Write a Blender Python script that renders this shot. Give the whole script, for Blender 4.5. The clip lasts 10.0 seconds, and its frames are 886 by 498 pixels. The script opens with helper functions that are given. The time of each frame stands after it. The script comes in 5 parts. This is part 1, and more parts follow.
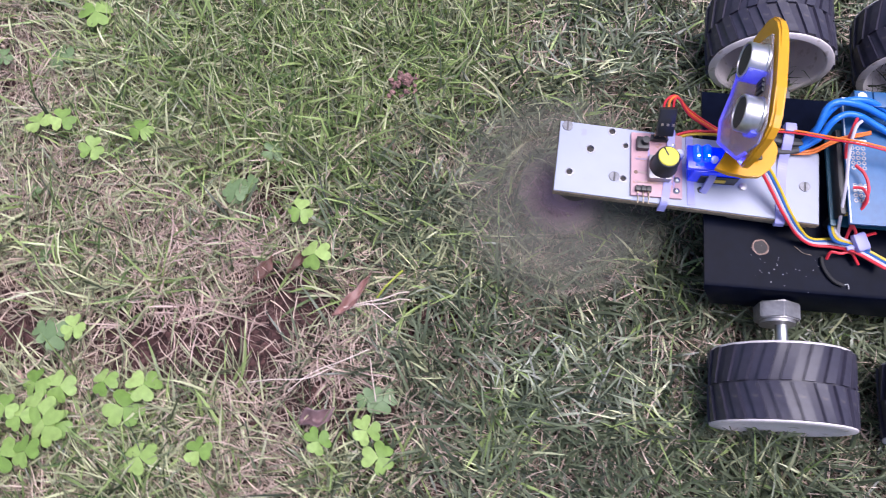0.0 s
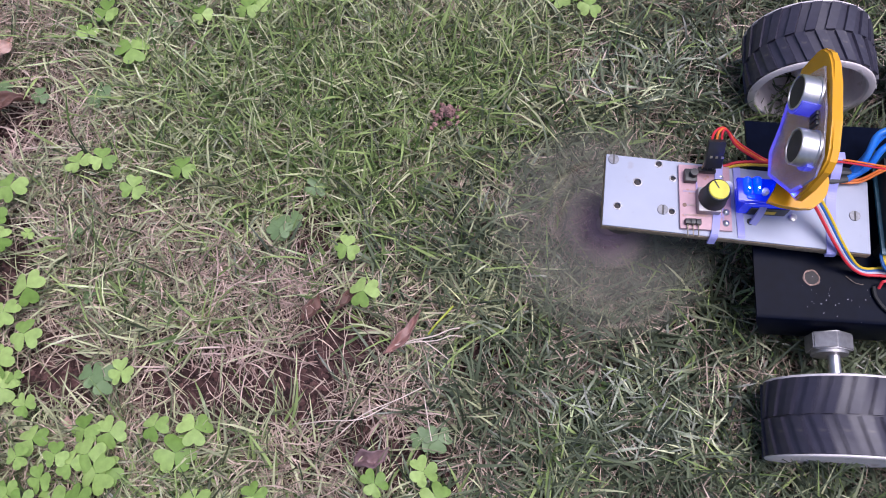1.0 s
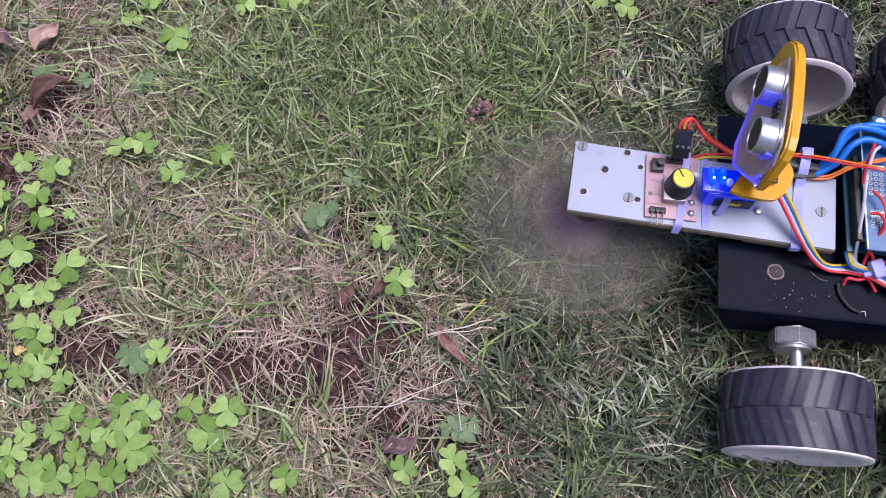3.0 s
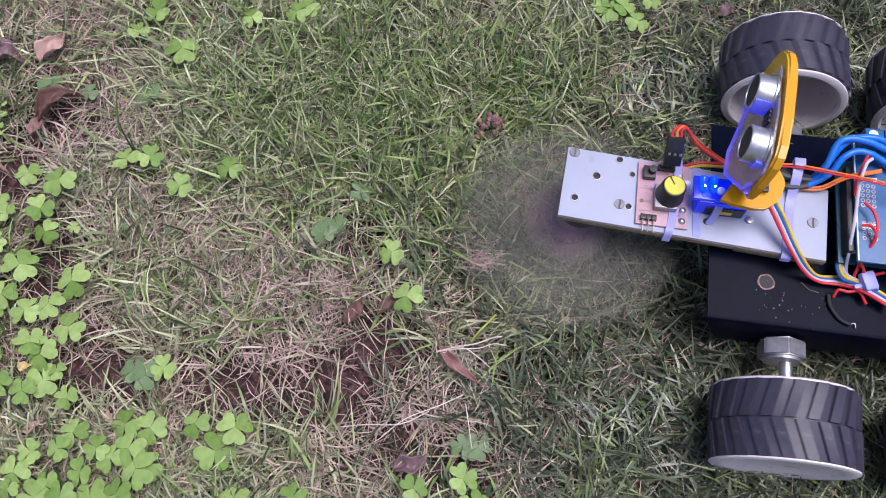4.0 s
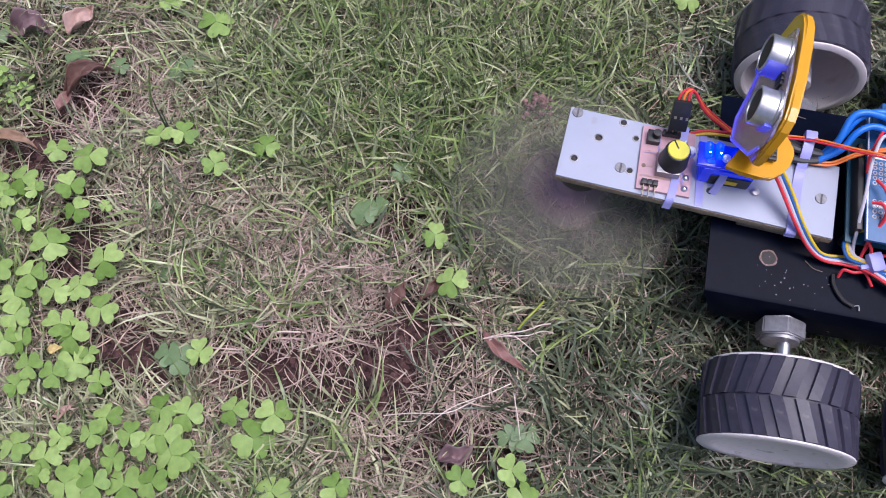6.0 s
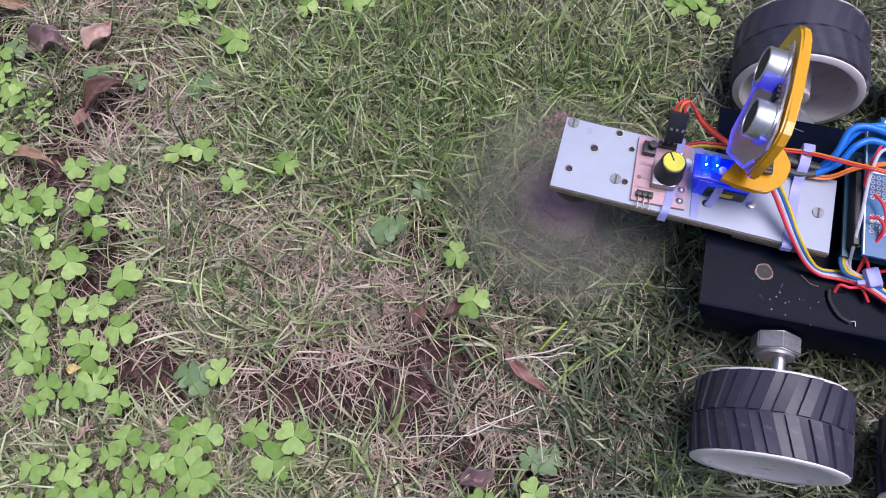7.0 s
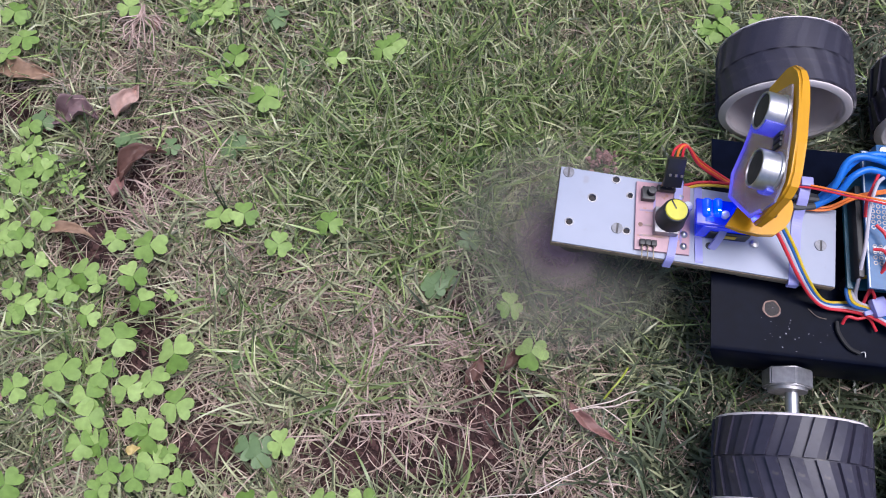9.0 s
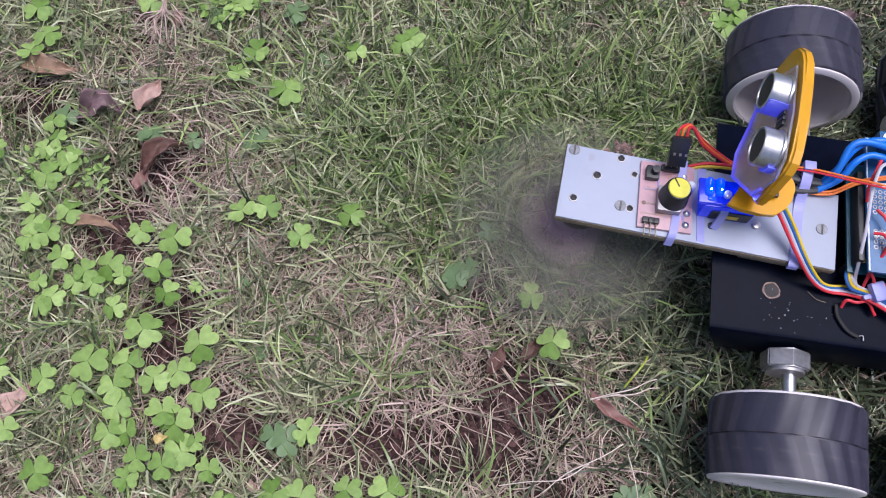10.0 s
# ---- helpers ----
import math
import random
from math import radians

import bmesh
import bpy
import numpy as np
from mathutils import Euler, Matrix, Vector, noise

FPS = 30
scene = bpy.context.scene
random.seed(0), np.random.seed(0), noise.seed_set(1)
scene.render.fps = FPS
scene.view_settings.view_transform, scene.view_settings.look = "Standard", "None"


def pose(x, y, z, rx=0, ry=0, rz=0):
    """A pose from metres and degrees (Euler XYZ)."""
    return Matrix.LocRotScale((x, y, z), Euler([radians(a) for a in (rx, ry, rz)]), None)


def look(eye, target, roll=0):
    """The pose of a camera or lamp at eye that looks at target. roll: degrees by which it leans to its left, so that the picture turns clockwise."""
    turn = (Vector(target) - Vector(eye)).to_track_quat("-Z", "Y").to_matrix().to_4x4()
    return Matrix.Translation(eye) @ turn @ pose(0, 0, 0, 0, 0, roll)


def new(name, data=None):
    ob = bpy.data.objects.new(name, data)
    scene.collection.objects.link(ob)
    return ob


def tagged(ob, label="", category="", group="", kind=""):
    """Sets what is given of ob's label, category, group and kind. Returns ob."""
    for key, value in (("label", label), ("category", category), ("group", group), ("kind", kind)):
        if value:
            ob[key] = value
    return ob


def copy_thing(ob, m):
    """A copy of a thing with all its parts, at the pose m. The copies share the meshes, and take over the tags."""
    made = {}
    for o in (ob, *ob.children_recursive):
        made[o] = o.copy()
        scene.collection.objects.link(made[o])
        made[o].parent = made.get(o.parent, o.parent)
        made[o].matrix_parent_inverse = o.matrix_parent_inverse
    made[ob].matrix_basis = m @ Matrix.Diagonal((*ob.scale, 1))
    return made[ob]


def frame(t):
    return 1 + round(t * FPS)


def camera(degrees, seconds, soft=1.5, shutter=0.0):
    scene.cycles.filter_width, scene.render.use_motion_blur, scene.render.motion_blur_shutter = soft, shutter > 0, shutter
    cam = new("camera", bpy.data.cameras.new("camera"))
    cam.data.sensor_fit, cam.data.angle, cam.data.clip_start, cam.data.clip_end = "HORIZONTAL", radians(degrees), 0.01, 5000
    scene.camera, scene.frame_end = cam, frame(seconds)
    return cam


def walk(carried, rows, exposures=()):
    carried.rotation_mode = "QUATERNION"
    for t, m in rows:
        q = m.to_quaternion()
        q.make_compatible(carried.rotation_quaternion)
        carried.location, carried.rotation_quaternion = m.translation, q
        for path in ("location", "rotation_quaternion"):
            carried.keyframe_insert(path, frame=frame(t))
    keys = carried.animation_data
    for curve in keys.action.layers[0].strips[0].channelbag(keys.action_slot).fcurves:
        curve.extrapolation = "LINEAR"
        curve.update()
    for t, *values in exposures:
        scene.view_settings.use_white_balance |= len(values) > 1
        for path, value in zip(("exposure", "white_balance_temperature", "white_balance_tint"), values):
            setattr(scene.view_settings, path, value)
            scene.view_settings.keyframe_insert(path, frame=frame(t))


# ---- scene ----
# A small four-wheeled mowing robot creeps over a worn lawn, seen from above.
cam = camera(54.3, 10.0, soft=1.0, shutter=0.5)
PATH = [
    (0.0, (0.0542, -0.1858, 0.4366), (0.0541, -0.0315, 0.0138), -1.04),
    (0.5, (0.0368, -0.1751, 0.4369), (0.0394, -0.0200, 0.0145), -1.50),
    (1.0, (0.0273, -0.1708, 0.4366), (0.0291, -0.0122, 0.0155), -1.58),
    (1.5, (0.0246, -0.1747, 0.4370), (0.0240, -0.0138, 0.0167), -1.90),
    (2.0, (0.0192, -0.1775, 0.4383), (0.0164, -0.0170, 0.0179), -2.11),
    (3.5, (0.0134, -0.1799, 0.4390), (0.0093, -0.0156, 0.0201), -1.54),
    (4.0, (0.0082, -0.1748, 0.4358), (0.0061, -0.0084, 0.0177), -0.83),
    (4.5, (0.0000, -0.1702, 0.4310), (0.0000, -0.0046, 0.0126), 0.00),
    (5.0, (-0.0063, -0.1743, 0.4273), (-0.0054, -0.0109, 0.0080), 0.48),
    (5.5, (-0.0116, -0.1743, 0.4208), (-0.0113, -0.0129, 0.0008), 0.50),
    (7.0, (-0.0242, -0.1630, 0.4195), (-0.0277, -0.0003, -0.0001), -0.51),
    (7.5, (-0.0293, -0.1596, 0.4195), (-0.0327, 0.0033, -0.0000), -1.20),
    (8.0, (-0.0368, -0.1515, 0.4192), (-0.0394, 0.0099, -0.0008), -2.05),
    (8.5, (-0.0435, -0.1342, 0.4243), (-0.0450, 0.0263, 0.0039), -2.76),
    (9.0, (-0.0522, -0.1334, 0.4246), (-0.0528, 0.0271, 0.0042), -3.26),
    (9.5, (-0.0597, -0.1363, 0.4254), (-0.0606, 0.0250, 0.0054), -3.67),
    (10.0, (-0.0616, -0.1385, 0.4282), (-0.0638, 0.0215, 0.0076), -4.00),
]
walk(cam, [(t, look(eye, target, roll)) for t, eye, target, roll in PATH], exposures=[(0.0, 0.64, 5900, 22), (0.4, 0.35, 5900, 22), (5.0, 0.30, 5900, 22), (7.5, 0.28, 5870, 18), (10.0, 0.23, 5870, 16)])

# ---- light: a bright overcast day ----
world = bpy.data.worlds.new("overcast")
world.use_nodes = True
scene.world = world
wn, wl = world.node_tree.nodes, world.node_tree.links
sky = wn.new("ShaderNodeTexSky")
sky.sky_type, sky.sun_disc = "NISHITA", False
sky.sun_elevation, sky.sun_rotation = radians(75), radians(92)
sky.air_density, sky.dust_density, sky.ozone_density = 1.0, 4.0, 1.0
wl.new(sky.outputs[0], wn["Background"].inputs[0])
wn["Background"].inputs[1].default_value = 0.1
sun = new("sun", bpy.data.lights.new("sun", "SUN"))
sun.data.energy, sun.data.angle, sun.data.color = 2.5, radians(38), (1.0, 0.97, 0.95)
sun.matrix_basis = look((0.48, -0.02, 1.8), (0, 0, 0))


# ---- materials ----
def material(name, color, rough=0.5, metal=0.0, vary=0.15, scale=300.0, bump=0.0, by="noise", clear=0.0, second=None, glow=0.0, glow_color=None, leaf=0.0, spots=None, gloss=0.5):
    """A surface with colour that varies at two scales, by place, by piece or by island, and fine relief."""
    m = bpy.data.materials.new(name)
    m.use_nodes = True
    nodes, links = m.node_tree.nodes, m.node_tree.links
    b = nodes["Principled BSDF"]
    b.inputs["Roughness"].default_value, b.inputs["Metallic"].default_value = rough, metal
    co = nodes.new("ShaderNodeTexCoord")
    n1, n2 = nodes.new("ShaderNodeTexNoise"), nodes.new("ShaderNodeTexNoise")
    for n, s in ((n1, scale), (n2, scale * 0.13)):
        n.inputs["Scale"].default_value, n.inputs["Detail"].default_value = s, 5.0
        links.new(co.outputs["Object"], n.inputs["Vector"])
    mixed = nodes.new("ShaderNodeMath")
    mixed.operation = "ADD"
    links.new(n1.outputs["Fac"], mixed.inputs[0])
    links.new(n2.outputs["Fac"], mixed.inputs[1])
    ramp = nodes.new("ShaderNodeMapRange")
    ramp.inputs["From Min"].default_value, ramp.inputs["From Max"].default_value = 0.65, 1.35
    links.new(mixed.outputs[0], ramp.inputs["Value"])
    two = nodes.new("ShaderNodeMix")
    two.data_type = "RGBA"
    dark = tuple(c * (1 - vary) for c in color)
    light = tuple(min(1, c * (1 + vary)) for c in color) if second is None else second
    two.inputs["A"].default_value, two.inputs["B"].default_value = (*dark, 1), (*light, 1)
    if by == "noise":
        links.new(ramp.outputs[0], two.inputs["Factor"])
    else:
        src = nodes.new("ShaderNodeNewGeometry").outputs["Random Per Island"] if by == "island" else nodes.new("ShaderNodeObjectInfo").outputs["Random"]
        links.new(src, two.inputs["Factor"])
    out = two.outputs["Result"]
    if by != "noise":
        shade = nodes.new("ShaderNodeHueSaturation")
        links.new(out, shade.inputs["Color"])
        v = nodes.new("ShaderNodeMapRange")
        v.inputs["To Min"].default_value, v.inputs["To Max"].default_value = 0.75, 1.25
        links.new(ramp.outputs[0], v.inputs["Value"])
        links.new(v.outputs[0], shade.inputs["Value"])
        out = shade.outputs[0]
    if spots:
        sp = nodes.new("ShaderNodeTexNoise")
        sp.inputs["Scale"].default_value, sp.inputs["Detail"].default_value = spots[1], 3.0
        links.new(co.outputs["Object"], sp.inputs["Vector"])
        cut = nodes.new("ShaderNodeMapRange")
        cut.inputs["From Min"].default_value, cut.inputs["From Max"].default_value = spots[2], spots[2] + (spots[3] if len(spots) > 3 else 0.04)
        links.new(sp.outputs["Fac"], cut.inputs["Value"])
        over = nodes.new("ShaderNodeMix")
        over.data_type = "RGBA"
        links.new(cut.outputs[0], over.inputs["Factor"])
        links.new(out, over.inputs["A"])
        over.inputs["B"].default_value = (*spots[0], 1)
        out = over.outputs["Result"]
    links.new(out, b.inputs["Base Color"])
    b.inputs["Specular IOR Level"].default_value = gloss
    if bump:
        bm_ = nodes.new("ShaderNodeBump")
        bm_.inputs["Strength"].default_value, bm_.inputs["Distance"].default_value = bump, 0.0006
        links.new(n1.outputs["Fac"], bm_.inputs["Height"])
        links.new(bm_.outputs[0], b.inputs["Normal"])
    if clear:
        b.inputs["Transmission Weight"].default_value = clear
    if glow:
        b.inputs["Emission Color"].default_value = (*(glow_color or color), 1)
        b.inputs["Emission Strength"].default_value = glow
    if leaf:
        tr, mx = nodes.new("ShaderNodeBsdfTranslucent"), nodes.new("ShaderNodeMixShader")
        links.new(out, tr.inputs["Color"])
        mx.inputs[0].default_value = leaf
        links.new(b.outputs[0], mx.inputs[1])
        links.new(tr.outputs[0], mx.inputs[2])
        links.new(mx.outputs[0], nodes["Material Output"].inputs["Surface"])
    return m


SOIL = material("soil", (0.030, 0.013, 0.013), 0.95, vary=0.5, scale=420, bump=1.0, second=(0.080, 0.038, 0.035))


def lawn_over_soil(m):
    """Beyond the worn patch the sheet itself is closed turf."""
    nodes, links = m.node_tree.nodes, m.node_tree.links
    b = nodes["Principled BSDF"]
    old = b.inputs["Base Color"].links[0].from_socket
    co, length, edge, mix = nodes.new("ShaderNodeTexCoord"), nodes.new("ShaderNodeVectorMath"), nodes.new("ShaderNodeMapRange"), nodes.new("ShaderNodeMix")
    length.operation = "LENGTH"
    links.new(co.outputs["Object"], length.inputs[0])
    edge.inputs["From Min"].default_value, edge.inputs["From Max"].default_value = 0.34, 0.44
    links.new(length.outputs["Value"], edge.inputs["Value"])
    turf, ramp = nodes.new("ShaderNodeTexNoise"), nodes.new("ShaderNodeValToRGB")
    turf.inputs["Scale"].default_value, turf.inputs["Detail"].default_value = 30.0, 9.0
    links.new(co.outputs["Object"], turf.inputs["Vector"])
    links.new(turf.outputs["Fac"], ramp.inputs["Fac"])
    ramp.color_ramp.elements[0].position, ramp.color_ramp.elements[0].color = 0.3, (0.06, 0.08, 0.03, 1)
    ramp.color_ramp.elements[1].position, ramp.color_ramp.elements[1].color = 0.7, (0.22, 0.23, 0.12, 1)
    mix.data_type = "RGBA"
    links.new(edge.outputs[0], mix.inputs["Factor"])
    links.new(old, mix.inputs["A"])
    links.new(ramp.outputs["Color"], mix.inputs["B"])
    links.new(mix.outputs["Result"], b.inputs["Base Color"])


lawn_over_soil(SOIL)
LUMP = material("reddish_soil", (0.15, 0.08, 0.075), 0.95, vary=0.35, scale=500, bump=0.8, by="island", second=(0.34, 0.19, 0.175))
CLOD = material("soil_clods", (0.036, 0.016, 0.016), 0.95, vary=0.45, scale=500, bump=0.8, by="island", second=(0.13, 0.066, 0.061))
GRASS = material("grass", (0.030, 0.043, 0.018), 0.32, vary=0.1, scale=120, by="island", second=(0.60, 0.62, 0.36), leaf=0.08)
DEEP = material("deep_grass", (0.022, 0.032, 0.017), 0.32, vary=0.1, scale=120, by="island", second=(0.18, 0.215, 0.125), leaf=0.06)
FRESH = material("fresh_grass", (0.055, 0.105, 0.030), 0.30, vary=0.1, scale=120, by="island", second=(0.39, 0.50, 0.175), leaf=0.15)
STRAW = material("straw", (0.13, 0.085, 0.058), 0.5, vary=0.1, scale=150, by="island", second=(0.72, 0.56, 0.455), leaf=0.1)
CLOVER = material("clover_leaf", (0.18, 0.31, 0.060), 0.5, vary=0.05, scale=260, by="object", second=(0.41, 0.56, 0.175), leaf=0.25, bump=0.25, gloss=0.3)
CLOVER_DIM = material("grey_clover_leaf", (0.17, 0.26, 0.11), 0.5, vary=0.15, scale=260, leaf=0.2, bump=0.15)
STALK = material("clover_stalk", (0.16, 0.26, 0.08), 0.5, vary=0.2, leaf=0.1)
LEAF_TAN = material("tan_leaf", (0.36, 0.23, 0.15), 0.65, vary=0.3, scale=260, bump=0.5, leaf=0.12)
LEAF_PINK = material("pale_leaf", (0.56, 0.37, 0.31), 0.65, vary=0.22, scale=260, bump=0.4, leaf=0.12)
LEAF_BROWN = material("brown_leaf", (0.13, 0.065, 0.05), 0.6, vary=0.4, scale=220, bump=0.6)
LEAF_PURPLE = material("purple_leaf", (0.20, 0.125, 0.13), 0.6, vary=0.35, scale=220, bump=0.6)
LEAF_RED = material("red_leaf", (0.26, 0.135, 0.115), 0.5, vary=0.35, scale=220, bump=0.5)
PINK_STRAW = material("pink_straw", (0.36, 0.24, 0.20), 0.5, vary=0.1, scale=150, by="island", second=(0.72, 0.54, 0.47), leaf=0.1)
PALE_STRAW = material("pale_straw", (0.52, 0.40, 0.34), 0.5, vary=0.1, scale=150, by="island", second=(0.78, 0.66, 0.58))
YELLOW_BLADE = material("yellowing_blade", (0.42, 0.48, 0.06), 0.45, vary=0.15, scale=200, leaf=0.2)
YELLOWED = material("yellowed_leaf", (0.55, 0.42, 0.16), 0.6, vary=0.2, scale=300)

RUBBER = material("black_rubber", (0.034, 0.031, 0.050), 0.46, vary=0.25, scale=350, bump=0.15, spots=((0.10, 0.09, 0.085), 90, 0.66))
WHITE_RIM = material("white_plastic", (0.76, 0.69, 0.70), 0.5, vary=0.08, scale=160, bump=0.05, spots=((0.48, 0.41, 0.38), 160, 0.60, 0.12))
BLACK_PAINT = material("black_paint", (0.0030, 0.0045, 0.0120), 0.30, vary=0.4, scale=200, bump=0.06, spots=((0.05, 0.048, 0.05), 180, 0.74), gloss=0.03)
STEEL = material("steel", (0.58, 0.57, 0.58), 0.4, metal=1.0, vary=0.15, scale=500, bump=0.1)
GALV = material("zinc_plated_steel", (0.36, 0.35, 0.36), 0.5, metal=0.85, vary=0.25, scale=400, bump=0.15)
RUST = material("bare_edge", (0.19, 0.12, 0.09), 0.6, metal=0.3, vary=0.4, scale=900)
WHITE_SHEET = material("white_laminate", (0.36, 0.385, 0.475), 0.5, vary=0.04, scale=120, bump=0.04, spots=((0.33, 0.33, 0.38), 130, 0.64, 0.12))
BOARD_EDGE = material("board_core", (0.26, 0.20, 0.14), 0.8, vary=0.4, scale=700, bump=0.3)
PCB_COPPER = material("bare_copper_board", (0.50, 0.30, 0.33), 0.45, vary=0.12, scale=350, spots=((0.45, 0.24, 0.19), 170, 0.66))
PCB_BLUE = material("blue_board", (0.015, 0.10, 0.26), 0.4, vary=0.2, scale=300)
PCB_TEAL = material("teal_board", (0.012, 0.09, 0.14), 0.4, vary=0.2, scale=300)
PRINT = material("white_print", (0.75, 0.78, 0.80), 0.6, vary=0.08)
PLASTIC_BLACK = material("black_plastic", (0.018, 0.018, 0.02), 0.42, vary=0.3, scale=300, bump=0.05)
KNOB_YELLOW = material("yellow_cap", (0.68, 0.62, 0.05), 0.45, vary=0.08, scale=300)
ACRYLIC = material("yellow_acrylic", (0.66, 0.32, 0.010), 0.18, vary=0.08, scale=120)
FILM = material("milky_film", (0.36, 0.28, 0.60), 0.3, clear=0.3, vary=0.12, scale=140, spots=((0.50, 0.33, 0.26), 60, 0.40, 0.30))
COVER = material("clear_milky_plate", (1.0, 0.86, 0.88), 0.25, clear=0.85, vary=0.08, scale=140)
# blue lamp light caught in the plate's edge, put in as emission
EDGE_GLOW = material("edge_glow_plastic", (0.30, 0.28, 0.95), 0.2, clear=0.4, vary=0.3, scale=200, glow=0.20, glow_color=(0.15, 0.10, 1.0))
# lamp light shining through the case is added as emission all over it
SERVO_BLUE = material("glowing_blue_plastic", (0.008, 0.022, 0.36), 0.15, vary=0.6, scale=260, glow=0.28, glow_color=(0.005, 0.03, 1.0))
# the blue light that the clear clips catch is set as their emission
SERVO_GLOW = material("clear_plastic_blue_glow", (0.25, 0.28, 0.90), 0.12, vary=0.5, scale=140, clear=0.5, glow=0.15, glow_color=(0.06, 0.05, 1.0))
LED_BLUE = material("lit_blue_led", (0.01, 0.04, 0.8), 0.15, vary=0.5, scale=300, glow=1.1, glow_color=(0.01, 0.06, 1.0))
LED_CORE = material("lamp_core", (0.4, 0.5, 1.0), 0.2, glow=500.0, glow_color=(0.04, 0.05, 1.0))
LED_WHITE = material("clear_led", (0.85, 0.85, 0.95), 0.12, vary=0.05)
# milky nylon with the blue lamp's tint mixed into its colour
TIE = material("blue_tinted_nylon", (0.40, 0.40, 0.78), 0.35, vary=0.06, scale=200, leaf=0.25)
MESH_GREY = material("dark_gauze", (0.045, 0.04, 0.04), 0.75, vary=0.4, scale=1600, bump=0.6)
CUTTER = material("worn_pink_plastic", (0.32, 0.215, 0.235), 0.55, vary=0.25, scale=200)
CUTTER_BLADE = material("scuffed_grey_line", (0.18, 0.17, 0.135), 0.6, vary=0.25, scale=200)
COPPER = material("copper_band", (0.55, 0.36, 0.18), 0.35, metal=0.8, vary=0.2)
BARE_RING = material("chipped_bare_steel", (0.26, 0.17, 0.14), 0.5, metal=0.3, vary=0.6, scale=900)
SCREW = material("dull_screw", (0.24, 0.24, 0.26), 0.55, metal=0.4, vary=0.3, scale=700, bump=0.2)
SLOT = material("screw_slot", (0.09, 0.085, 0.085), 0.7, vary=0.3)
HOLE_DARK = material("dark_hole_floor", (0.035, 0.028, 0.024), 0.8, vary=0.4, scale=900)
GOLD = material("brass_pin", (0.62, 0.50, 0.33), 0.3, metal=1.0, vary=0.1)
W_RED = material("red_wire", (0.62, 0.03, 0.045), 0.38, vary=0.1)
W_BLUE = material("blue_wire", (0.015, 0.17, 0.66), 0.38, vary=0.1)
W_NAVY = material("dark_blue_wire", (0.02, 0.10, 0.32), 0.38, vary=0.1)
W_YELLOW = material("yellow_wire", (0.66, 0.45, 0.02), 0.38, vary=0.1)
W_ORANGE = material("orange_wire", (0.78, 0.20, 0.035), 0.38, vary=0.1)
W_WHITE = material("white_wire", (0.52, 0.49, 0.55), 0.4, vary=0.06)
SLEEVE_GREY = material("heat_shrink", (0.045, 0.045, 0.05), 0.55, vary=0.3, scale=300, bump=0.1)
W_BLACK = material("black_wire", (0.014, 0.014, 0.016), 0.65, vary=0.3)


# ---- mesh helpers; the robot's numbers are in millimetres ----
MM = 0.001


def link(name, bm, mat, parent=None, label="", smooth=False, m=None):
    bmesh.ops.recalc_face_normals(bm, faces=bm.faces)
    me = bpy.data.meshes.new(name)
    bm.to_mesh(me)
    bm.free()
    if smooth:
        me.polygons.foreach_set("use_smooth", [True] * len(me.polygons))
        me.set_sharp_from_angle(angle=radians(40))
    me.materials.append(mat)
    ob = new(name, me)
    if m is not None:
        ob.matrix_basis = m
    ob.parent = parent
    if label:
        ob["label"] = label
    return ob


def part(name, bm, mat, parent, label="", smooth=True, m=None):
    return link(name, bm, mat, parent, label, smooth, m)


def box(bm, u0, u1, v0, v1, z0, z1, bevel=0.0, turn=None):
    r = bmesh.ops.create_cube(bm, size=1.0)
    vs = r["verts"]
    bmesh.ops.scale(bm, vec=((u1 - u0) * MM, (v1 - v0) * MM, (z1 - z0) * MM), verts=vs)
    if bevel:
        es = list({e for v in vs for e in v.link_edges})
        r = bmesh.ops.bevel(bm, geom=es, offset=bevel * MM, segments=2, affect="EDGES", profile=0.6)
        vs = list({v for f in r["faces"] for v in f.verts} | {v for v in vs if v.is_valid})
    if turn is not None:
        bmesh.ops.transform(bm, matrix=turn, verts=vs)
    bmesh.ops.translate(bm, vec=((u0 + u1) / 2 * MM, (v0 + v1) / 2 * MM, (z0 + z1) / 2 * MM), verts=vs)
    return bm


def lathe(bm, rows, at=(0, 0, 0), axis="z", seg=40, close=True):
    """A turned body from rows of (radius, height) along an axis."""
    rings = []
    for r, h in rows:
        ring = []
        for k in range(seg):
            a = 2 * math.pi * k / seg
            x, y = r * math.cos(a), r * math.sin(a)
            p = {"z": (x, y, h), "y": (x, h, y), "x": (h, x, y)}[axis]
            ring.append(bm.verts.new([(c + o) * MM for c, o in zip(p, at)]))
        rings.append(ring)
    for a, b in zip(rings, rings[1:]):
        for k in range(seg):
            bm.faces.new((a[k], a[(k + 1) % seg], b[(k + 1) % seg], b[k]))
    if close:
        bm.faces.new(rings[0])
        bm.faces.new(rings[-1])
    return bm


def smooth_path(points, steps=8):
    pts = [Vector(p) for p in points]
    pts = [2 * pts[0] - pts[1], *pts, 2 * pts[-1] - pts[-2]]
    out = []
    for a, b, c, d in zip(pts, pts[1:], pts[2:], pts[3:]):
        for k in range(steps):
            t = k / steps
            out.append(0.5 * (2 * b + (c - a) * t + (2 * a - 5 * b + 4 * c - d) * t**2 + (3 * b - a - 3 * c + d) * t**3))
    return [*out, pts[-2]]


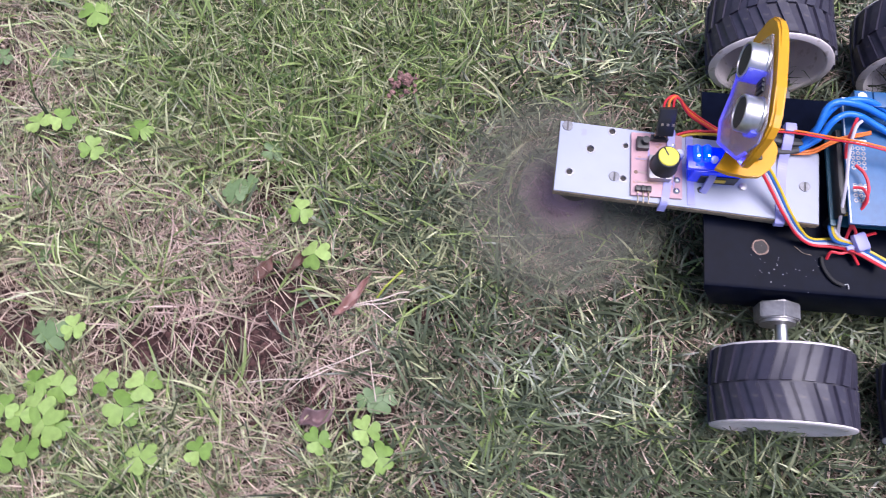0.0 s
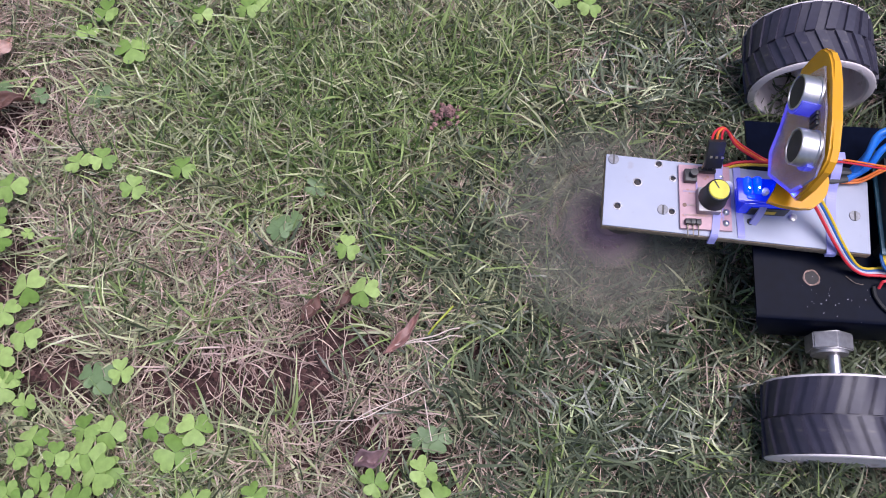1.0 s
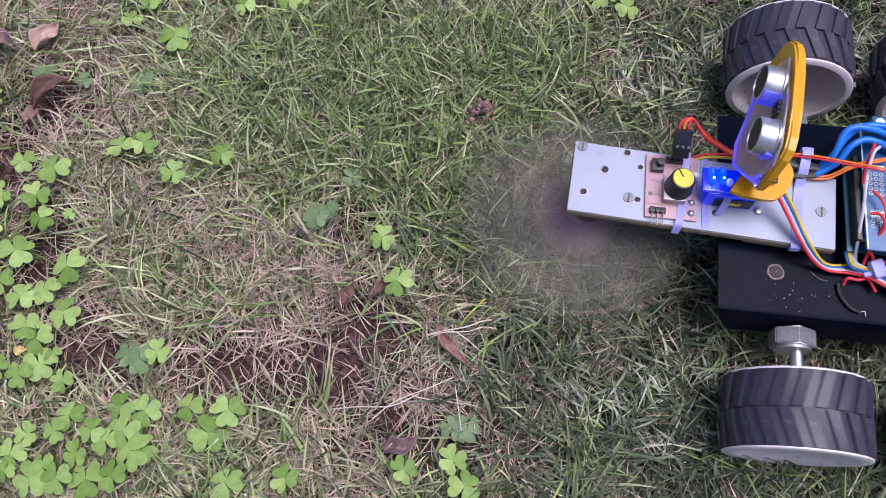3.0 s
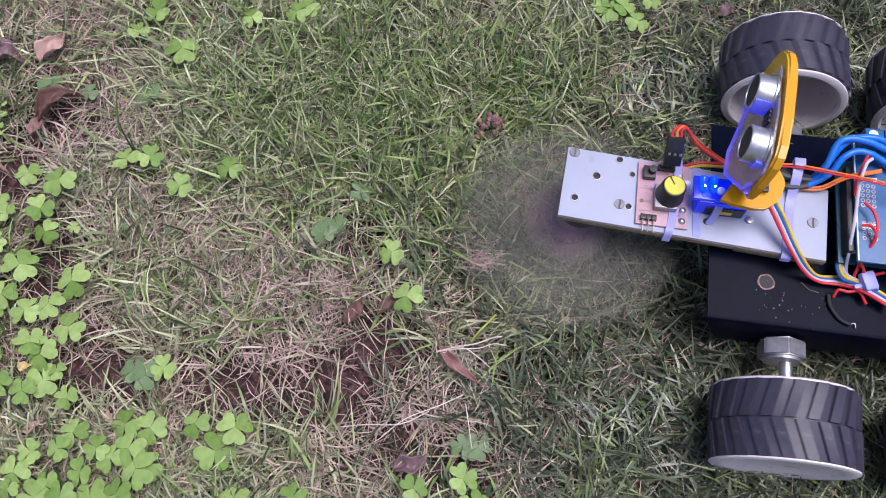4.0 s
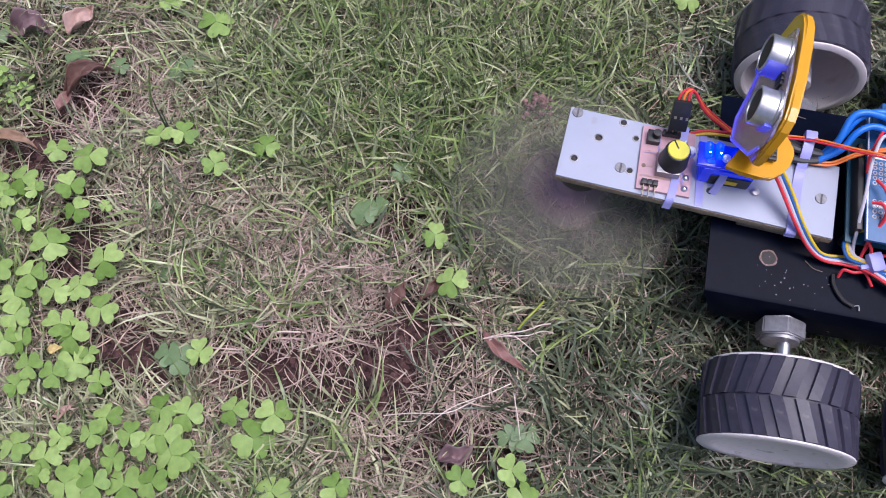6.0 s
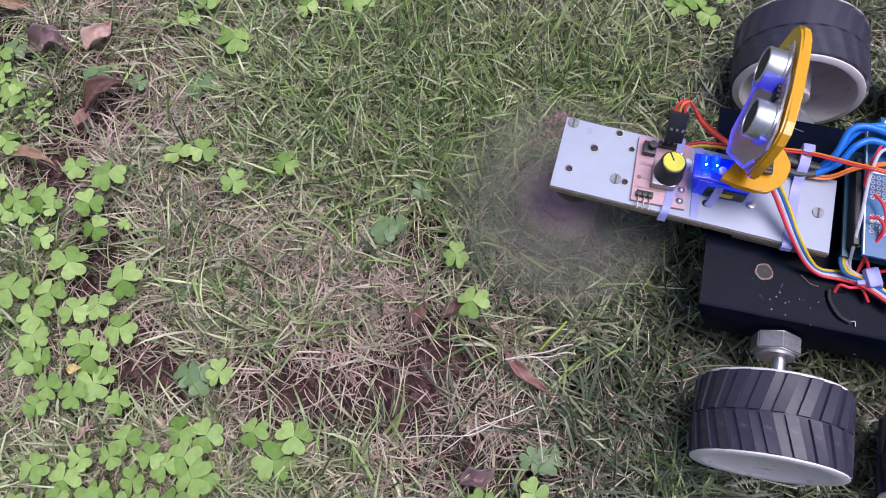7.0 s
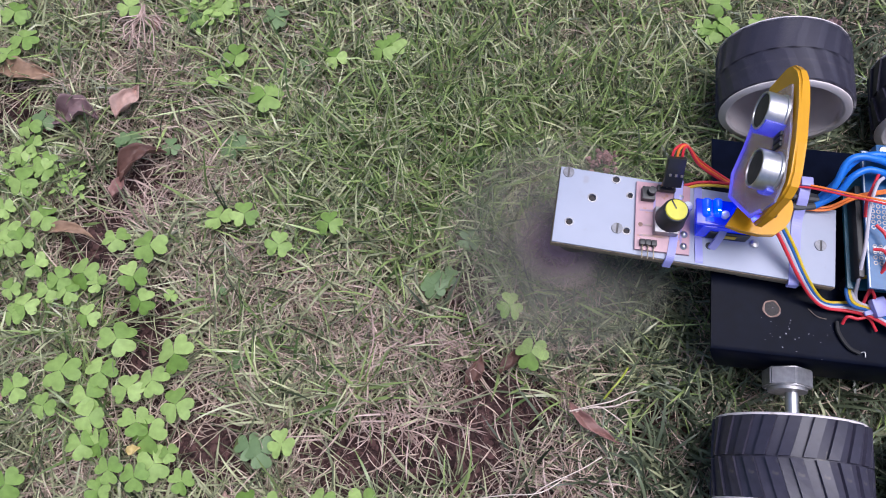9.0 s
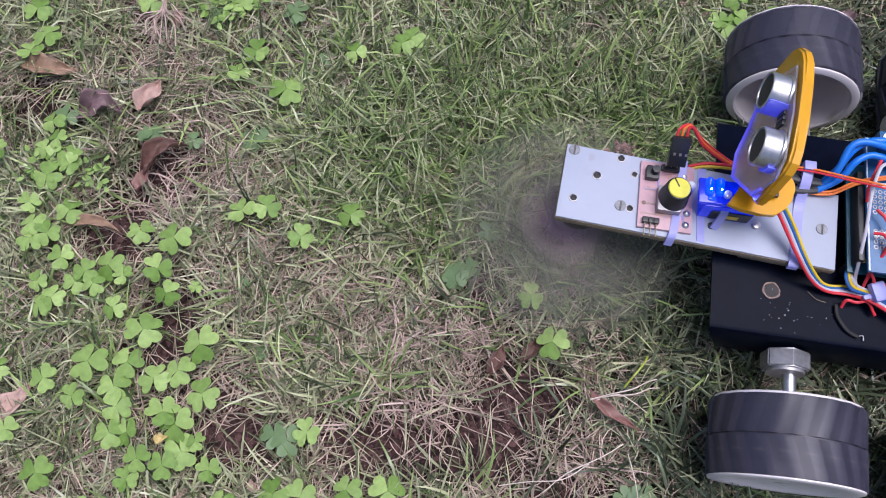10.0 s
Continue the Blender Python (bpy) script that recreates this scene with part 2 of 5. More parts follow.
def wire(points, radius, bm=None, seg=8, steps=8):
    """A round cable through points."""
    bm = bm or bmesh.new()
    path = smooth_path(points, steps)
    side, rings = None, []
    for k, p in enumerate(path):
        ahead = (path[min(k + 1, len(path) - 1)] - path[max(k - 1, 0)]).normalized()
        side = (side - side.dot(ahead) * ahead).normalized() if side else ahead.orthogonal().normalized()
        over = ahead.cross(side)
        rings.append([bm.verts.new((p + radius * (math.cos(2 * math.pi * j / seg) * side + math.sin(2 * math.pi * j / seg) * over)) * MM) for j in range(seg)])
    for a, b in zip(rings, rings[1:]):
        for j in range(seg):
            bm.faces.new((a[j], a[(j + 1) % seg], b[(j + 1) % seg], b[j]))
    bm.faces.new(rings[0])
    bm.faces.new(rings[-1])
    return bm


def slab(bm, outline, lay, thick):
    """A plate with the given outline (pairs), laid into space by lay(a, b, depth)."""
    low = [bm.verts.new(Vector(lay(a, b, 0)) * MM) for a, b in outline]
    top = [bm.verts.new(Vector(lay(a, b, thick)) * MM) for a, b in outline]
    bm.faces.new(low)
    bm.faces.new(top)
    for k in range(len(low)):
        j = (k + 1) % len(low)
        bm.faces.new((low[k], low[j], top[j], top[k]))
    return bm


# ---- the ground: one sheet to the horizon ----
def gauss(x, y, spots):
    total = np.zeros_like(x)
    for cx, cy, rx, ry in spots:
        total += np.exp(-(((x - cx) / rx) ** 2 + ((y - cy) / ry) ** 2))
    return total


BARE = [(-0.092, -0.077, 0.036, 0.023), (-0.052, -0.072, 0.018, 0.013), (-0.038, 0.006, 0.018, 0.016), (-0.172, -0.073, 0.023, 0.019), (-0.006, -0.112, 0.022, 0.015),
        (-0.206, -0.012, 0.018, 0.030), (-0.030, -0.045, 0.017, 0.013), (0.042, -0.0686, 0.016, 0.012), (-0.017, -0.062, 0.014, 0.013), (0.006, -0.1205, 0.014, 0.009), (0.021, -0.125, 0.010, 0.008), (-0.040, -0.092, 0.009, 0.007), (-0.222, 0.078, 0.022, 0.026), (-0.238, 0.040, 0.022, 0.014), (-0.285, 0.120, 0.020, 0.020)]
DRY = [(-0.088, -0.018, 0.030, 0.022), (-0.165, 0.014, 0.036, 0.030), (-0.055, -0.026, 0.022, 0.018), (-0.112, -0.010, 0.035, 0.024), (-0.090, -0.078, 0.050, 0.036),
       (-0.200, 0.060, 0.045, 0.050), (-0.180, -0.070, 0.040, 0.030), (0.0, -0.090, 0.050, 0.030), (-0.215, 0.150, 0.050, 0.045), (-0.150, 0.110, 0.040, 0.040), (0.10, 0.11, 0.02, 0.02)]
LUSH = [(-0.060, 0.120, 0.070, 0.060), (0.000, 0.060, 0.060, 0.050), (0.060, 0.100, 0.060, 0.060), (-0.110, 0.080, 0.040, 0.040)]


def field(x, y):
    """A slow uneven field between about -1 and 1."""
    return (np.sin(61 * x + 2.1 * np.sin(37 * y)) + np.sin(53 * y + 1.7 + 2.3 * np.sin(41 * x)) + np.sin(113 * x - 97 * y) * 0.6) / 2.2


def ground_height(x, y):
    near = np.exp(-((x / 0.6) ** 2 + (y / 0.6) ** 2) ** 2)
    h = 0.0012 * field(x * 1.7, y * 1.7) + 0.0008 * np.sin(260 * x + 3 * np.sin(210 * y)) * np.sin(240 * y + 2 * np.sin(190 * x))
    return near * (h - 0.006 * np.clip(gauss(x, y, BARE), 0, 1)) - 0.006


def build_ground():
    near = np.linspace(-0.45, 0.45, 226)
    far = 0.45 * 1.35 ** np.arange(1, 30)
    line = np.concatenate([-far[::-1], near, far])
    x, y = np.meshgrid(line, line)
    verts = np.stack([x, y, ground_height(x, y)], -1).reshape(-1, 3)
    n = len(line)
    k = (np.arange(n - 1)[:, None] * n + np.arange(n - 1)).ravel()
    me = bpy.data.meshes.new("ground")
    me.from_pydata(verts.tolist(), [], np.stack([k, k + 1, k + n + 1, k + n], 1).tolist())
    me.polygons.foreach_set("use_smooth", [True] * len(me.polygons))
    me.materials.append(SOIL)
    return tagged(new("ground", me), "reddish brown crumbly soil under a worn lawn", "ground", kind="structure")


# ---- where the clover stands: x, y and breadth in millimetres ----
CLOVERS_FAR = [(-.292, .184, 9), (-.285, .166, 9), (-.293, .156, 8), (-.225, .181, 7), (-.164, .147, 10), (-.173, .134, 9), (-.1455, .1195, 11), 
               (-.174, .180, 8), (-.275, .108, 8), (-.271, .097, 8), (-.278, .092, 7), (-.264, .086, 8), (-.0755, .149, 9), (-.081, .1455, 8), (-.107, .142, 7)]
CLOVERS_MID = [(-.169, .0485, 10), (-.155, .0485, 10), (-.137, .031, 9), (-.2215, .040, 8), (-.203, .034, 10), (-.211, .0185, 11), (-.205, .004, 8), (-.247, .018, 9), (-.236, .021, 9), (-.243, .011, 7),
               (-.253, .013, 7), (-.232, -.002, 7), (-.262, .0275, 9), (-.271, .041, 9), (-.261, .055, 9), (-.275, .075, 9), (-.263, .081, 8), (-.228, .0145, 7), (-.272, .0145, 8), (-.265, .006, 8)]
CLOVERS_WEST = [(-.272, .002, 7), (-.2795, .039, 8), (-.279, .048, 8), (-.2825, .060, 8), (-.1915, .007, 5), (-.111, .041, 8), (-.0125, -.033, 9), (-.021, -.0085, 8), 
                (-.216, -.0145, 11), (-.1875, -.0235, 11), (-.242, -.0295, 11), (-.262, -.037, 10), (-.247, -.046, 9), (-.2235, -.030, 9), (-.229, -.042, 9), (-.209, -.0395, 9), (-.197, -.0365, 9)]
CLOVERS_LOW = [(-.1845, -.049, 10), (-.2265, -.0525, 9), (-.204, -.055, 11), (-.198, -.0625, 10), (-.2205, -.065, 9), (-.2285, -.0655, 8), (-.213, -.078, 10), (-.201, -.082, 10), (-.1935, -.0755, 10),
               (-.180, -.085, 9), (-.219, -.087, 8), (-.134, -.070, 9), (-.1865, -.072, 7), (-.175, -.101, 9), (-.1775, -.110, 9), (-.194, -.111, 8), (-.1505, -.0976, 9), (-.137, -.100, 9), (-.146, -.110, 10)]
CLOVERS_NEAR = [(-.1605, -.110, 9), (-.1405, -.1195, 11), (-.1365, -.1175, 9), (-.154, -.1145, 8), (-.169, -.121, 9), (-.148, -.1315, 11), (-.162, -.1325, 10), (-.175, -.1325, 11), (-.188, -.1325, 10),
                (-.184, -.127, 9), (-.115, -.098, 8), (-.0955, -.0985, 10), (-.104, -.1105, 11), (-.095, -.134, 10), (-.065, -.133, 9), (-.201, -.121, 9), (-.203, -.129, 8), (-.008, -.129, 9), (.0155, -.1245, 10), (.0215, -.137, 9)]
CLOVERS_EDGE = [(.1044, .1467, 9), (.1145, .1487, 10), (.1205, .1368, 8), (.129, .148, 7), (.111, .163, 8), (.100, .150, 8), (-.215, .205, 8), (-.300, .09, 9), (-.31, .03, 9),
                (-.29, -.03, 9), (-.28, -.06, 9), (-.262, -.082, 9), (-.24, -.10, 9), (-.215, -.115, 9), (-.22, -.135, 9)]
CLOVERS_DIM = [(-.162, .093, 8), (-.222, .099, 7), (-.198, .096, 6), (.022, -.1075, 8), (-.057, .007, 8), (-.051, .010, 7), (-.144, -.073, 9), (-.150, -.071, 8), (-.124, .143, 6), (-.040, .0315, 7), (-.225, .1005, 6),
               (-.141, .174, 9), (-.188, .176, 7), (-.059, .0073, 7), (-.157, -.028, 5), (-.1685, .0093, 5), (.016, -.1075, 7), (-.27, .115, 8)]


def shade_map():
    """A millimetre map of how high the blades reach; clover leaves stand clear of them."""
    m = np.full((600, 840), 1.0)
    for x, y, s in CLOVERS_FAR + CLOVERS_MID + CLOVERS_WEST + CLOVERS_LOW + CLOVERS_NEAR + CLOVERS_EDGE:
        i, j = int((y + 0.27) * 1000), int((x + 0.43) * 1000)
        m[max(0, i - 8):i + 9, max(0, j - 8):j + 9] = 0.0105
    # the soil lump and the long leaf lie open too
    m[333:344, 459:470] = 0.008
    m[186:216, 431:456] = 0.0085
    return m


REACH = shade_map()


def track_height(x, y):
    """How high the blades stand under clover, and where the wheels have pressed them down."""
    top = REACH[np.clip(((y + 0.27) * 1000).astype(int), 0, 599), np.clip(((x + 0.43) * 1000).astype(int), 0, 839)]
    for wx, wy in ((0.085, -0.098), (0.1235, 0.097)):
        ahead = np.clip((wx - x) / 0.033, 0, 0.999)
        rise = 0.007 + 0.033 * (1 - np.sqrt(1 - ahead**2))
        top = np.where((np.abs(y - wy) < 0.024) & (x > wx - 0.0329), np.minimum(top, rise), top)
    return top


def blades(name, count, mat, weight, length, width, rise, droop, rng, label, region=(-0.42, 0.40, -0.26, 0.32), curl=0.5, root=0.0, tuft=0):
    """Many narrow curved leaves, thrown over the lawn by a density, singly or in tufts that fan out."""
    x0, x1, y0, y1 = region
    got = np.zeros((0, 2))
    while len(got) < count:
        p = rng.uniform((x0, y0), (x1, y1), (count * 2, 2))
        keep = rng.uniform(0, 1, len(p)) < weight(p[:, 0], p[:, 1])
        got = np.concatenate([got, p[keep]])
    p = got[:count]
    n, sec = count, 5
    off = np.zeros((n, 2))
    if tuft:
        p = p[(rng.uniform(0, 1, n) ** 1.3 * (n // tuft)).astype(int)]
        off = rng.normal(0, 0.0032, (n, 2))
        p = p + off
    ln = rng.uniform(*length, n) * rng.uniform(0.7, 1.15, n)
    wd = rng.uniform(*width, n)
    az = np.arctan2(off[:, 1], off[:, 0]) + rng.normal(0, 0.7, n) if tuft else rng.uniform(0, 2 * np.pi, n)
    e0 = np.radians(rng.uniform(*rise, n))
    e1 = e0 - np.radians(rng.uniform(*droop, n))
    bend = rng.normal(0, curl, n)
    roll = rng.normal(0, 0.6, n)
    pos = np.stack([p[:, 0], p[:, 1], ground_height(p[:, 0], p[:, 1]) + root * rng.uniform(0, 1, n)], 1)
    base = pos[:, 2].copy()
    rows = []
    for s in range(sec):
        f = s / (sec - 1)
        a, e = az + bend * f, e0 + (e1 - e0) * f
        d = np.stack([np.cos(a) * np.cos(e), np.sin(a) * np.cos(e), np.sin(e)], 1)
        flat = np.stack([-np.sin(a), np.cos(a), np.zeros(n)], 1)
        side = flat * np.cos(roll)[:, None] + np.cross(d, flat) * np.sin(roll)[:, None]
        w = (wd * (0.75 + 0.9 * f - 1.45 * f**2) if s < sec - 1 else wd * 0.06)[:, None]
        low = np.minimum(pos, np.stack([pos[:, 0], pos[:, 1], track_height(pos[:, 0], pos[:, 1])], 1))
        rows.append(np.stack([low - side * w / 2, low + side * w / 2], 1))
        pos = pos + d * (ln / (sec - 1))[:, None]
        pos[:, 2] = np.maximum(pos[:, 2], base + 0.0006)
    verts = np.stack(rows, 1).reshape(-1, 3)
    start = (np.arange(n) * sec * 2)[:, None] + (np.arange(sec - 1) * 2)
    faces = np.stack([start, start + 1, start + 3, start + 2], -1).reshape(-1, 4)
    me = bpy.data.meshes.new(name)
    me.vertices.add(len(verts))
    me.vertices.foreach_set("co", verts.ravel())
    me.loops.add(faces.size)
    me.loops.foreach_set("vertex_index", faces.ravel().astype(np.int32))
    me.polygons.add(len(faces))
    me.polygons.foreach_set("loop_start", (np.arange(len(faces)) * 4).astype(np.int32))
    me.polygons.foreach_set("use_smooth", np.ones(len(faces), bool))
    me.update(calc_edges=True)
    me.materials.append(mat)
    return tagged(new(name, me), label, "grass", kind="stuff")


def bare_left(x, y):
    return np.clip(1.2 - 2.3 * gauss(x, y, BARE), 0.03, 1)


def deep_side(x, y):
    """How far the turf takes the darker, coarser blades, rising towards the robot's side."""
    return 1 / (1 + np.exp(-(x - 0.02 - 0.9 * np.clip(y - 0.02, 0, 1) + 0.02 * field(x * 0.6, y * 0.6)) / 0.03))


def w_deep(x, y):
    return deep_side(x, y) * np.clip(0.8 + 0.2 * field(x, y), 0, 1) * bare_left(x, y)


def w_green(x, y):
    return (1 - 0.85 * deep_side(x, y)) * np.clip(0.50 + 0.25 * field(x, y) - 0.10 * gauss(x, y, DRY) + 0.4 * gauss(x, y, LUSH), 0.1, 1) * bare_left(x, y)


def w_fresh(x, y):
    return np.clip(0.09 + 0.10 * field(x + 0.3, y) - 0.08 * gauss(x, y, DRY) + 0.36 * gauss(x, y, LUSH), 0.02, 1) * bare_left(x, y) * (1 - 0.7 * deep_side(x, y))


def w_straw(x, y):
    return np.clip(0.42 - 0.18 * field(x, y) + 0.20 * gauss(x, y, DRY) - 0.05 * gauss(x, y, LUSH) - 0.20 * deep_side(x, y), 0.07, 1) * (0.12 + 0.88 * bare_left(x, y))


def build_lawn():
    rng = np.random.default_rng(7)
    blades("lawn_grass", 56000, GRASS, w_green, (0.011, 0.036), (0.0005, 0.0016), (8, 66), (0, 60), rng, "dull green narrow-leaved mown lawn grass on soil", root=0.005, tuft=9, curl=0.35)
    blades("deep_lawn_grass", 27000, DEEP, w_deep, (0.012, 0.038), (0.0008, 0.0020), (8, 66), (0, 60), rng, "darker bluish green lawn grass, dense and coarse", root=0.005, tuft=9, curl=0.35)
    blades("fresh_lawn_grass", 15000, FRESH, w_fresh, (0.014, 0.040), (0.0008, 0.0019), (15, 70), (0, 60), rng, "brighter green young lawn grass among the older blades", root=0.004, tuft=7, curl=0.3)
    blades("dry_straw", 70000, STRAW, w_straw, (0.008, 0.026), (0.0003, 0.0009), (0, 40), (-4, 45), rng, "dry tan and pinkish grass straw lying in the lawn", curl=0.7, root=0.009)


PINK = [(-0.088, -0.016, 0.013, 0.010), (-0.055, -0.026, 0.012, 0.009), (-0.080, -0.058, 0.022, 0.008), (0.0, -0.095, 0.014, 0.008), (-0.212, 0.062, 0.012, 0.010)]


def build_pink_straw():
    rng = np.random.default_rng(31)
    blades("pinkish_straw", 460, PINK_STRAW, lambda x, y: np.clip(gauss(x, y, PINK), 0, 1), (0.010, 0.026), (0.0005, 0.0010), (4, 35), (0, 40), rng, "pinkish bleached straw in loose tufts", region=(-0.26, 0.06, -0.13, 0.10), root=0.012)


def build_outer_lawn():
    rng = np.random.default_rng(21)

    def outside(x, y):
        inner = (x > -0.40) & (x < 0.38) & (y > -0.24) & (y < 0.30)
        return np.where(inner, 0.0, np.clip(1.5 - np.hypot(x, y) / 0.7, 0, 1))
    blades("outer_lawn_grass", 40000, GRASS, outside, (0.020, 0.045), (0.0022, 0.0036), (8, 66), (5, 80), rng, "dull green lawn grass round the worn patch", region=(-1.0, 1.0, -1.0, 1.0))
    blades("outer_dry_straw", 9000, STRAW, outside, (0.020, 0.040), (0.0012, 0.0020), (0, 40), (-4, 45), rng, "dry tan grass straw round the worn patch", region=(-1.0, 1.0, -1.0, 1.0), root=0.008)


def build_clods():
    rng = np.random.default_rng(11)
    verts, faces = [], []
    ico = bmesh.new()
    bmesh.ops.create_icosphere(ico, subdivisions=1, radius=1.0)
    iv = np.array([v.co[:] for v in ico.verts])
    fi = [[v.index for v in f.verts] for f in ico.faces]
    ico.free()
    for cx, cy, rx, ry in BARE:
        for _ in range(1100):
            x, y = rng.normal(cx, rx * 0.7), rng.normal(cy, ry * 0.7)
            r = rng.uniform(0.0004, 0.0012) if rng.uniform() < 0.80 else rng.uniform(0.0012, 0.0030)
            v = iv * r * rng.uniform(0.6, 1.2, (len(iv), 1)) * rng.uniform(0.7, 1.2, 3)
            z = float(ground_height(np.array([x]), np.array([y]))[0]) + r * 0.25
            faces += [[i + len(verts) for i in f] for f in fi]
            verts += (v + (x, y, z)).tolist()
    me = bpy.data.meshes.new("soil_crumbs")
    me.from_pydata(verts, [], faces)
    me.materials.append(CLOD)
    tagged(new("soil_crumbs", me), "reddish brown loose soil crumbs in bare patches", "soil", kind="stuff")


build_ground()
build_lawn()
build_pink_straw()
build_outer_lawn()
build_clods()


# ---- clover ----
def leaflet_mesh(bm, az, size, fold, droop):
    """One heart-shaped leaflet, folded along its midrib."""
    half = [(0.0, 0.0), (0.22, 0.33), (0.52, 0.64), (0.80, 0.70), (1.0, 0.56), (1.06, 0.30), (0.99, 0.10), (0.84, 0.0)]
    ca, sa = math.cos(az), math.sin(az)

    def at(r, s):
        z = abs(s) * fold - droop * r * r
        return Vector(((r * ca - s * sa), (r * sa + s * ca), z)) * size
    mid = [bm.verts.new(at(r, 0)) for r in (0.0, 0.32, 0.62, 0.88)]
    for sign in (1, -1):
        rim = [bm.verts.new(at(r, s * sign)) for r, s in half[1:7]]
        for f in ((mid[0], rim[0], mid[1]), (mid[1], rim[0], rim[1], mid[2]), (mid[2], rim[1], rim[2], rim[3]), (mid[2], rim[3], rim[4]), (mid[2], rim[4], rim[5], mid[3])):
            bm.faces.new(f)
    return bm


def build_clover(rng, fold, droop, spread, height=0.015, mat=None):
    stem = bmesh.new()
    wire([(0.8, -1.2, -6.0), (0.6, -0.6, 4.0), (0.1, 0.0, 10.0), (0, 0, height * 1000)], 0.28, stem, seg=5, steps=3)
    plant = new("clover")
    tagged(plant, "light green clover with three heart-shaped leaflets", "clover", "clovers in the lawn")
    part("stalk", stem, STALK, plant)
    for k in range(3):
        bm = leaflet_mesh(bmesh.new(), spread * k * 2 * math.pi / 3 + rng.uniform(-0.12, 0.12), 0.0082, fold, droop)
        bmesh.ops.translate(bm, vec=(0, 0, height), verts=bm.verts)
        part("leaflet", bm, mat or CLOVER, plant)
    return plant


def build_clovers():
    rng = random.Random(5)
    kinds = [build_clover(rng, 0.05, 0.12, 1.0), build_clover(rng, 0.25, 0.05, 1.0), build_clover(rng, -0.12, 0.22, 0.94), build_clover(rng, 0.12, 0.28, 1.04)]
    first = list(kinds)
    for x, y, s in CLOVERS_FAR + CLOVERS_MID + CLOVERS_WEST + CLOVERS_LOW + CLOVERS_NEAR + CLOVERS_EDGE:
        k = s / 10 * 1.06
        m = pose(0, 0, 0, rng.uniform(-15, 15), rng.uniform(-15, 15), rng.uniform(0, 360))
        m = Matrix.Translation((x - m[0][2] * 0.014, y - m[1][2] * 0.014, 0)) @ m @ Matrix.Diagonal((k, k * rng.uniform(0.88, 1.05), rng.uniform(0.85, 1.15), 1))
        if first:
            first.pop().matrix_basis = m
        else:
            copy_thing(rng.choice(kinds), m)
    low = build_clover(rng, 0.1, 0.15, 1.0, 0.010, CLOVER_DIM)
    tagged(low, "dull grey-green clover low in the grass")
    for k, (x, y, s) in enumerate(CLOVERS_DIM):
        m = pose(x, y, 0, rng.uniform(-14, 14), rng.uniform(-14, 14), rng.uniform(0, 360)) @ Matrix.Scale(s / 9.0, 4)
        if k == 0:
            low.matrix_basis = m
        else:
            copy_thing(low, m)


build_clovers()


# ---- fallen leaves ----
def dry_leaf(label, mat, x, y, turn, long, wide, curl, roll, arch, z=0.0045, tilt=0.0, wrinkle=0.1, name="dry_leaf"):
    """A pointed leaf, rolled across, arched along and wrinkled."""
    bm, nu, nv, rng = bmesh.new(), 14, 8, random.Random(int(abs(x) * 1e5))
    grid, ph = [], rng.uniform(0, 6)
    twist, lobe = rng.choice((-1, 1)) * min(1.3, 0.5 + 1.6 * wrinkle), rng.uniform(-0.2, 0.2)
    for i in range(nu + 1):
        f = i / nu
        half = wide / 2 * (math.sin(math.pi * min(1, f**0.75)) ** 1.1 * 0.96 + 0.04) * (1 + 0.12 * math.sin(17 * f + ph))
        row = []
        for j in range(nv + 1):
            s = (j / nv * 2 - 1)
            a = s * roll
            px, py = (f - 0.5) * long, half * (math.sin(a) / roll if roll else s)
            pz = half * (1 - math.cos(a)) / max(roll, 0.01) + arch * long * (1 - (2 * f - 1) ** 2) + wrinkle * half * math.sin(9 * f + 3 * s + ph) * (0.4 + abs(s)) * 0.5 + half * (0.22 * abs(s) + 0.10 * math.sin(5 * s + 11 * f + ph))
            py += curl * long * (2 * f - 1) ** 2 * 0.5
            w = twist * (f - 0.5) + lobe
            py, pz = py * math.cos(w) - pz * math.sin(w), py * math.sin(w) + pz * math.cos(w) + 0.1 * wide
            pz += wide * 0.07 * math.sin(13 * f - 4 * s + 2 * ph)
            row.append(bm.verts.new((px, py, pz + rng.uniform(-1, 1) * wide * 0.02)))
        grid.append(row)
    for i in range(nu):
        for j in range(nv):
            bm.faces.new((grid[i][j], grid[i + 1][j], grid[i + 1][j + 1], grid[i][j + 1]))
    ob = link(name, bm, mat, smooth=True, m=pose(x, y, z, tilt, 0, turn))
    mod = ob.modifiers.new("thickness", "SOLIDIFY")
    mod.thickness = 0.00035
    return tagged(ob, label, "leaf", "fallen leaves")


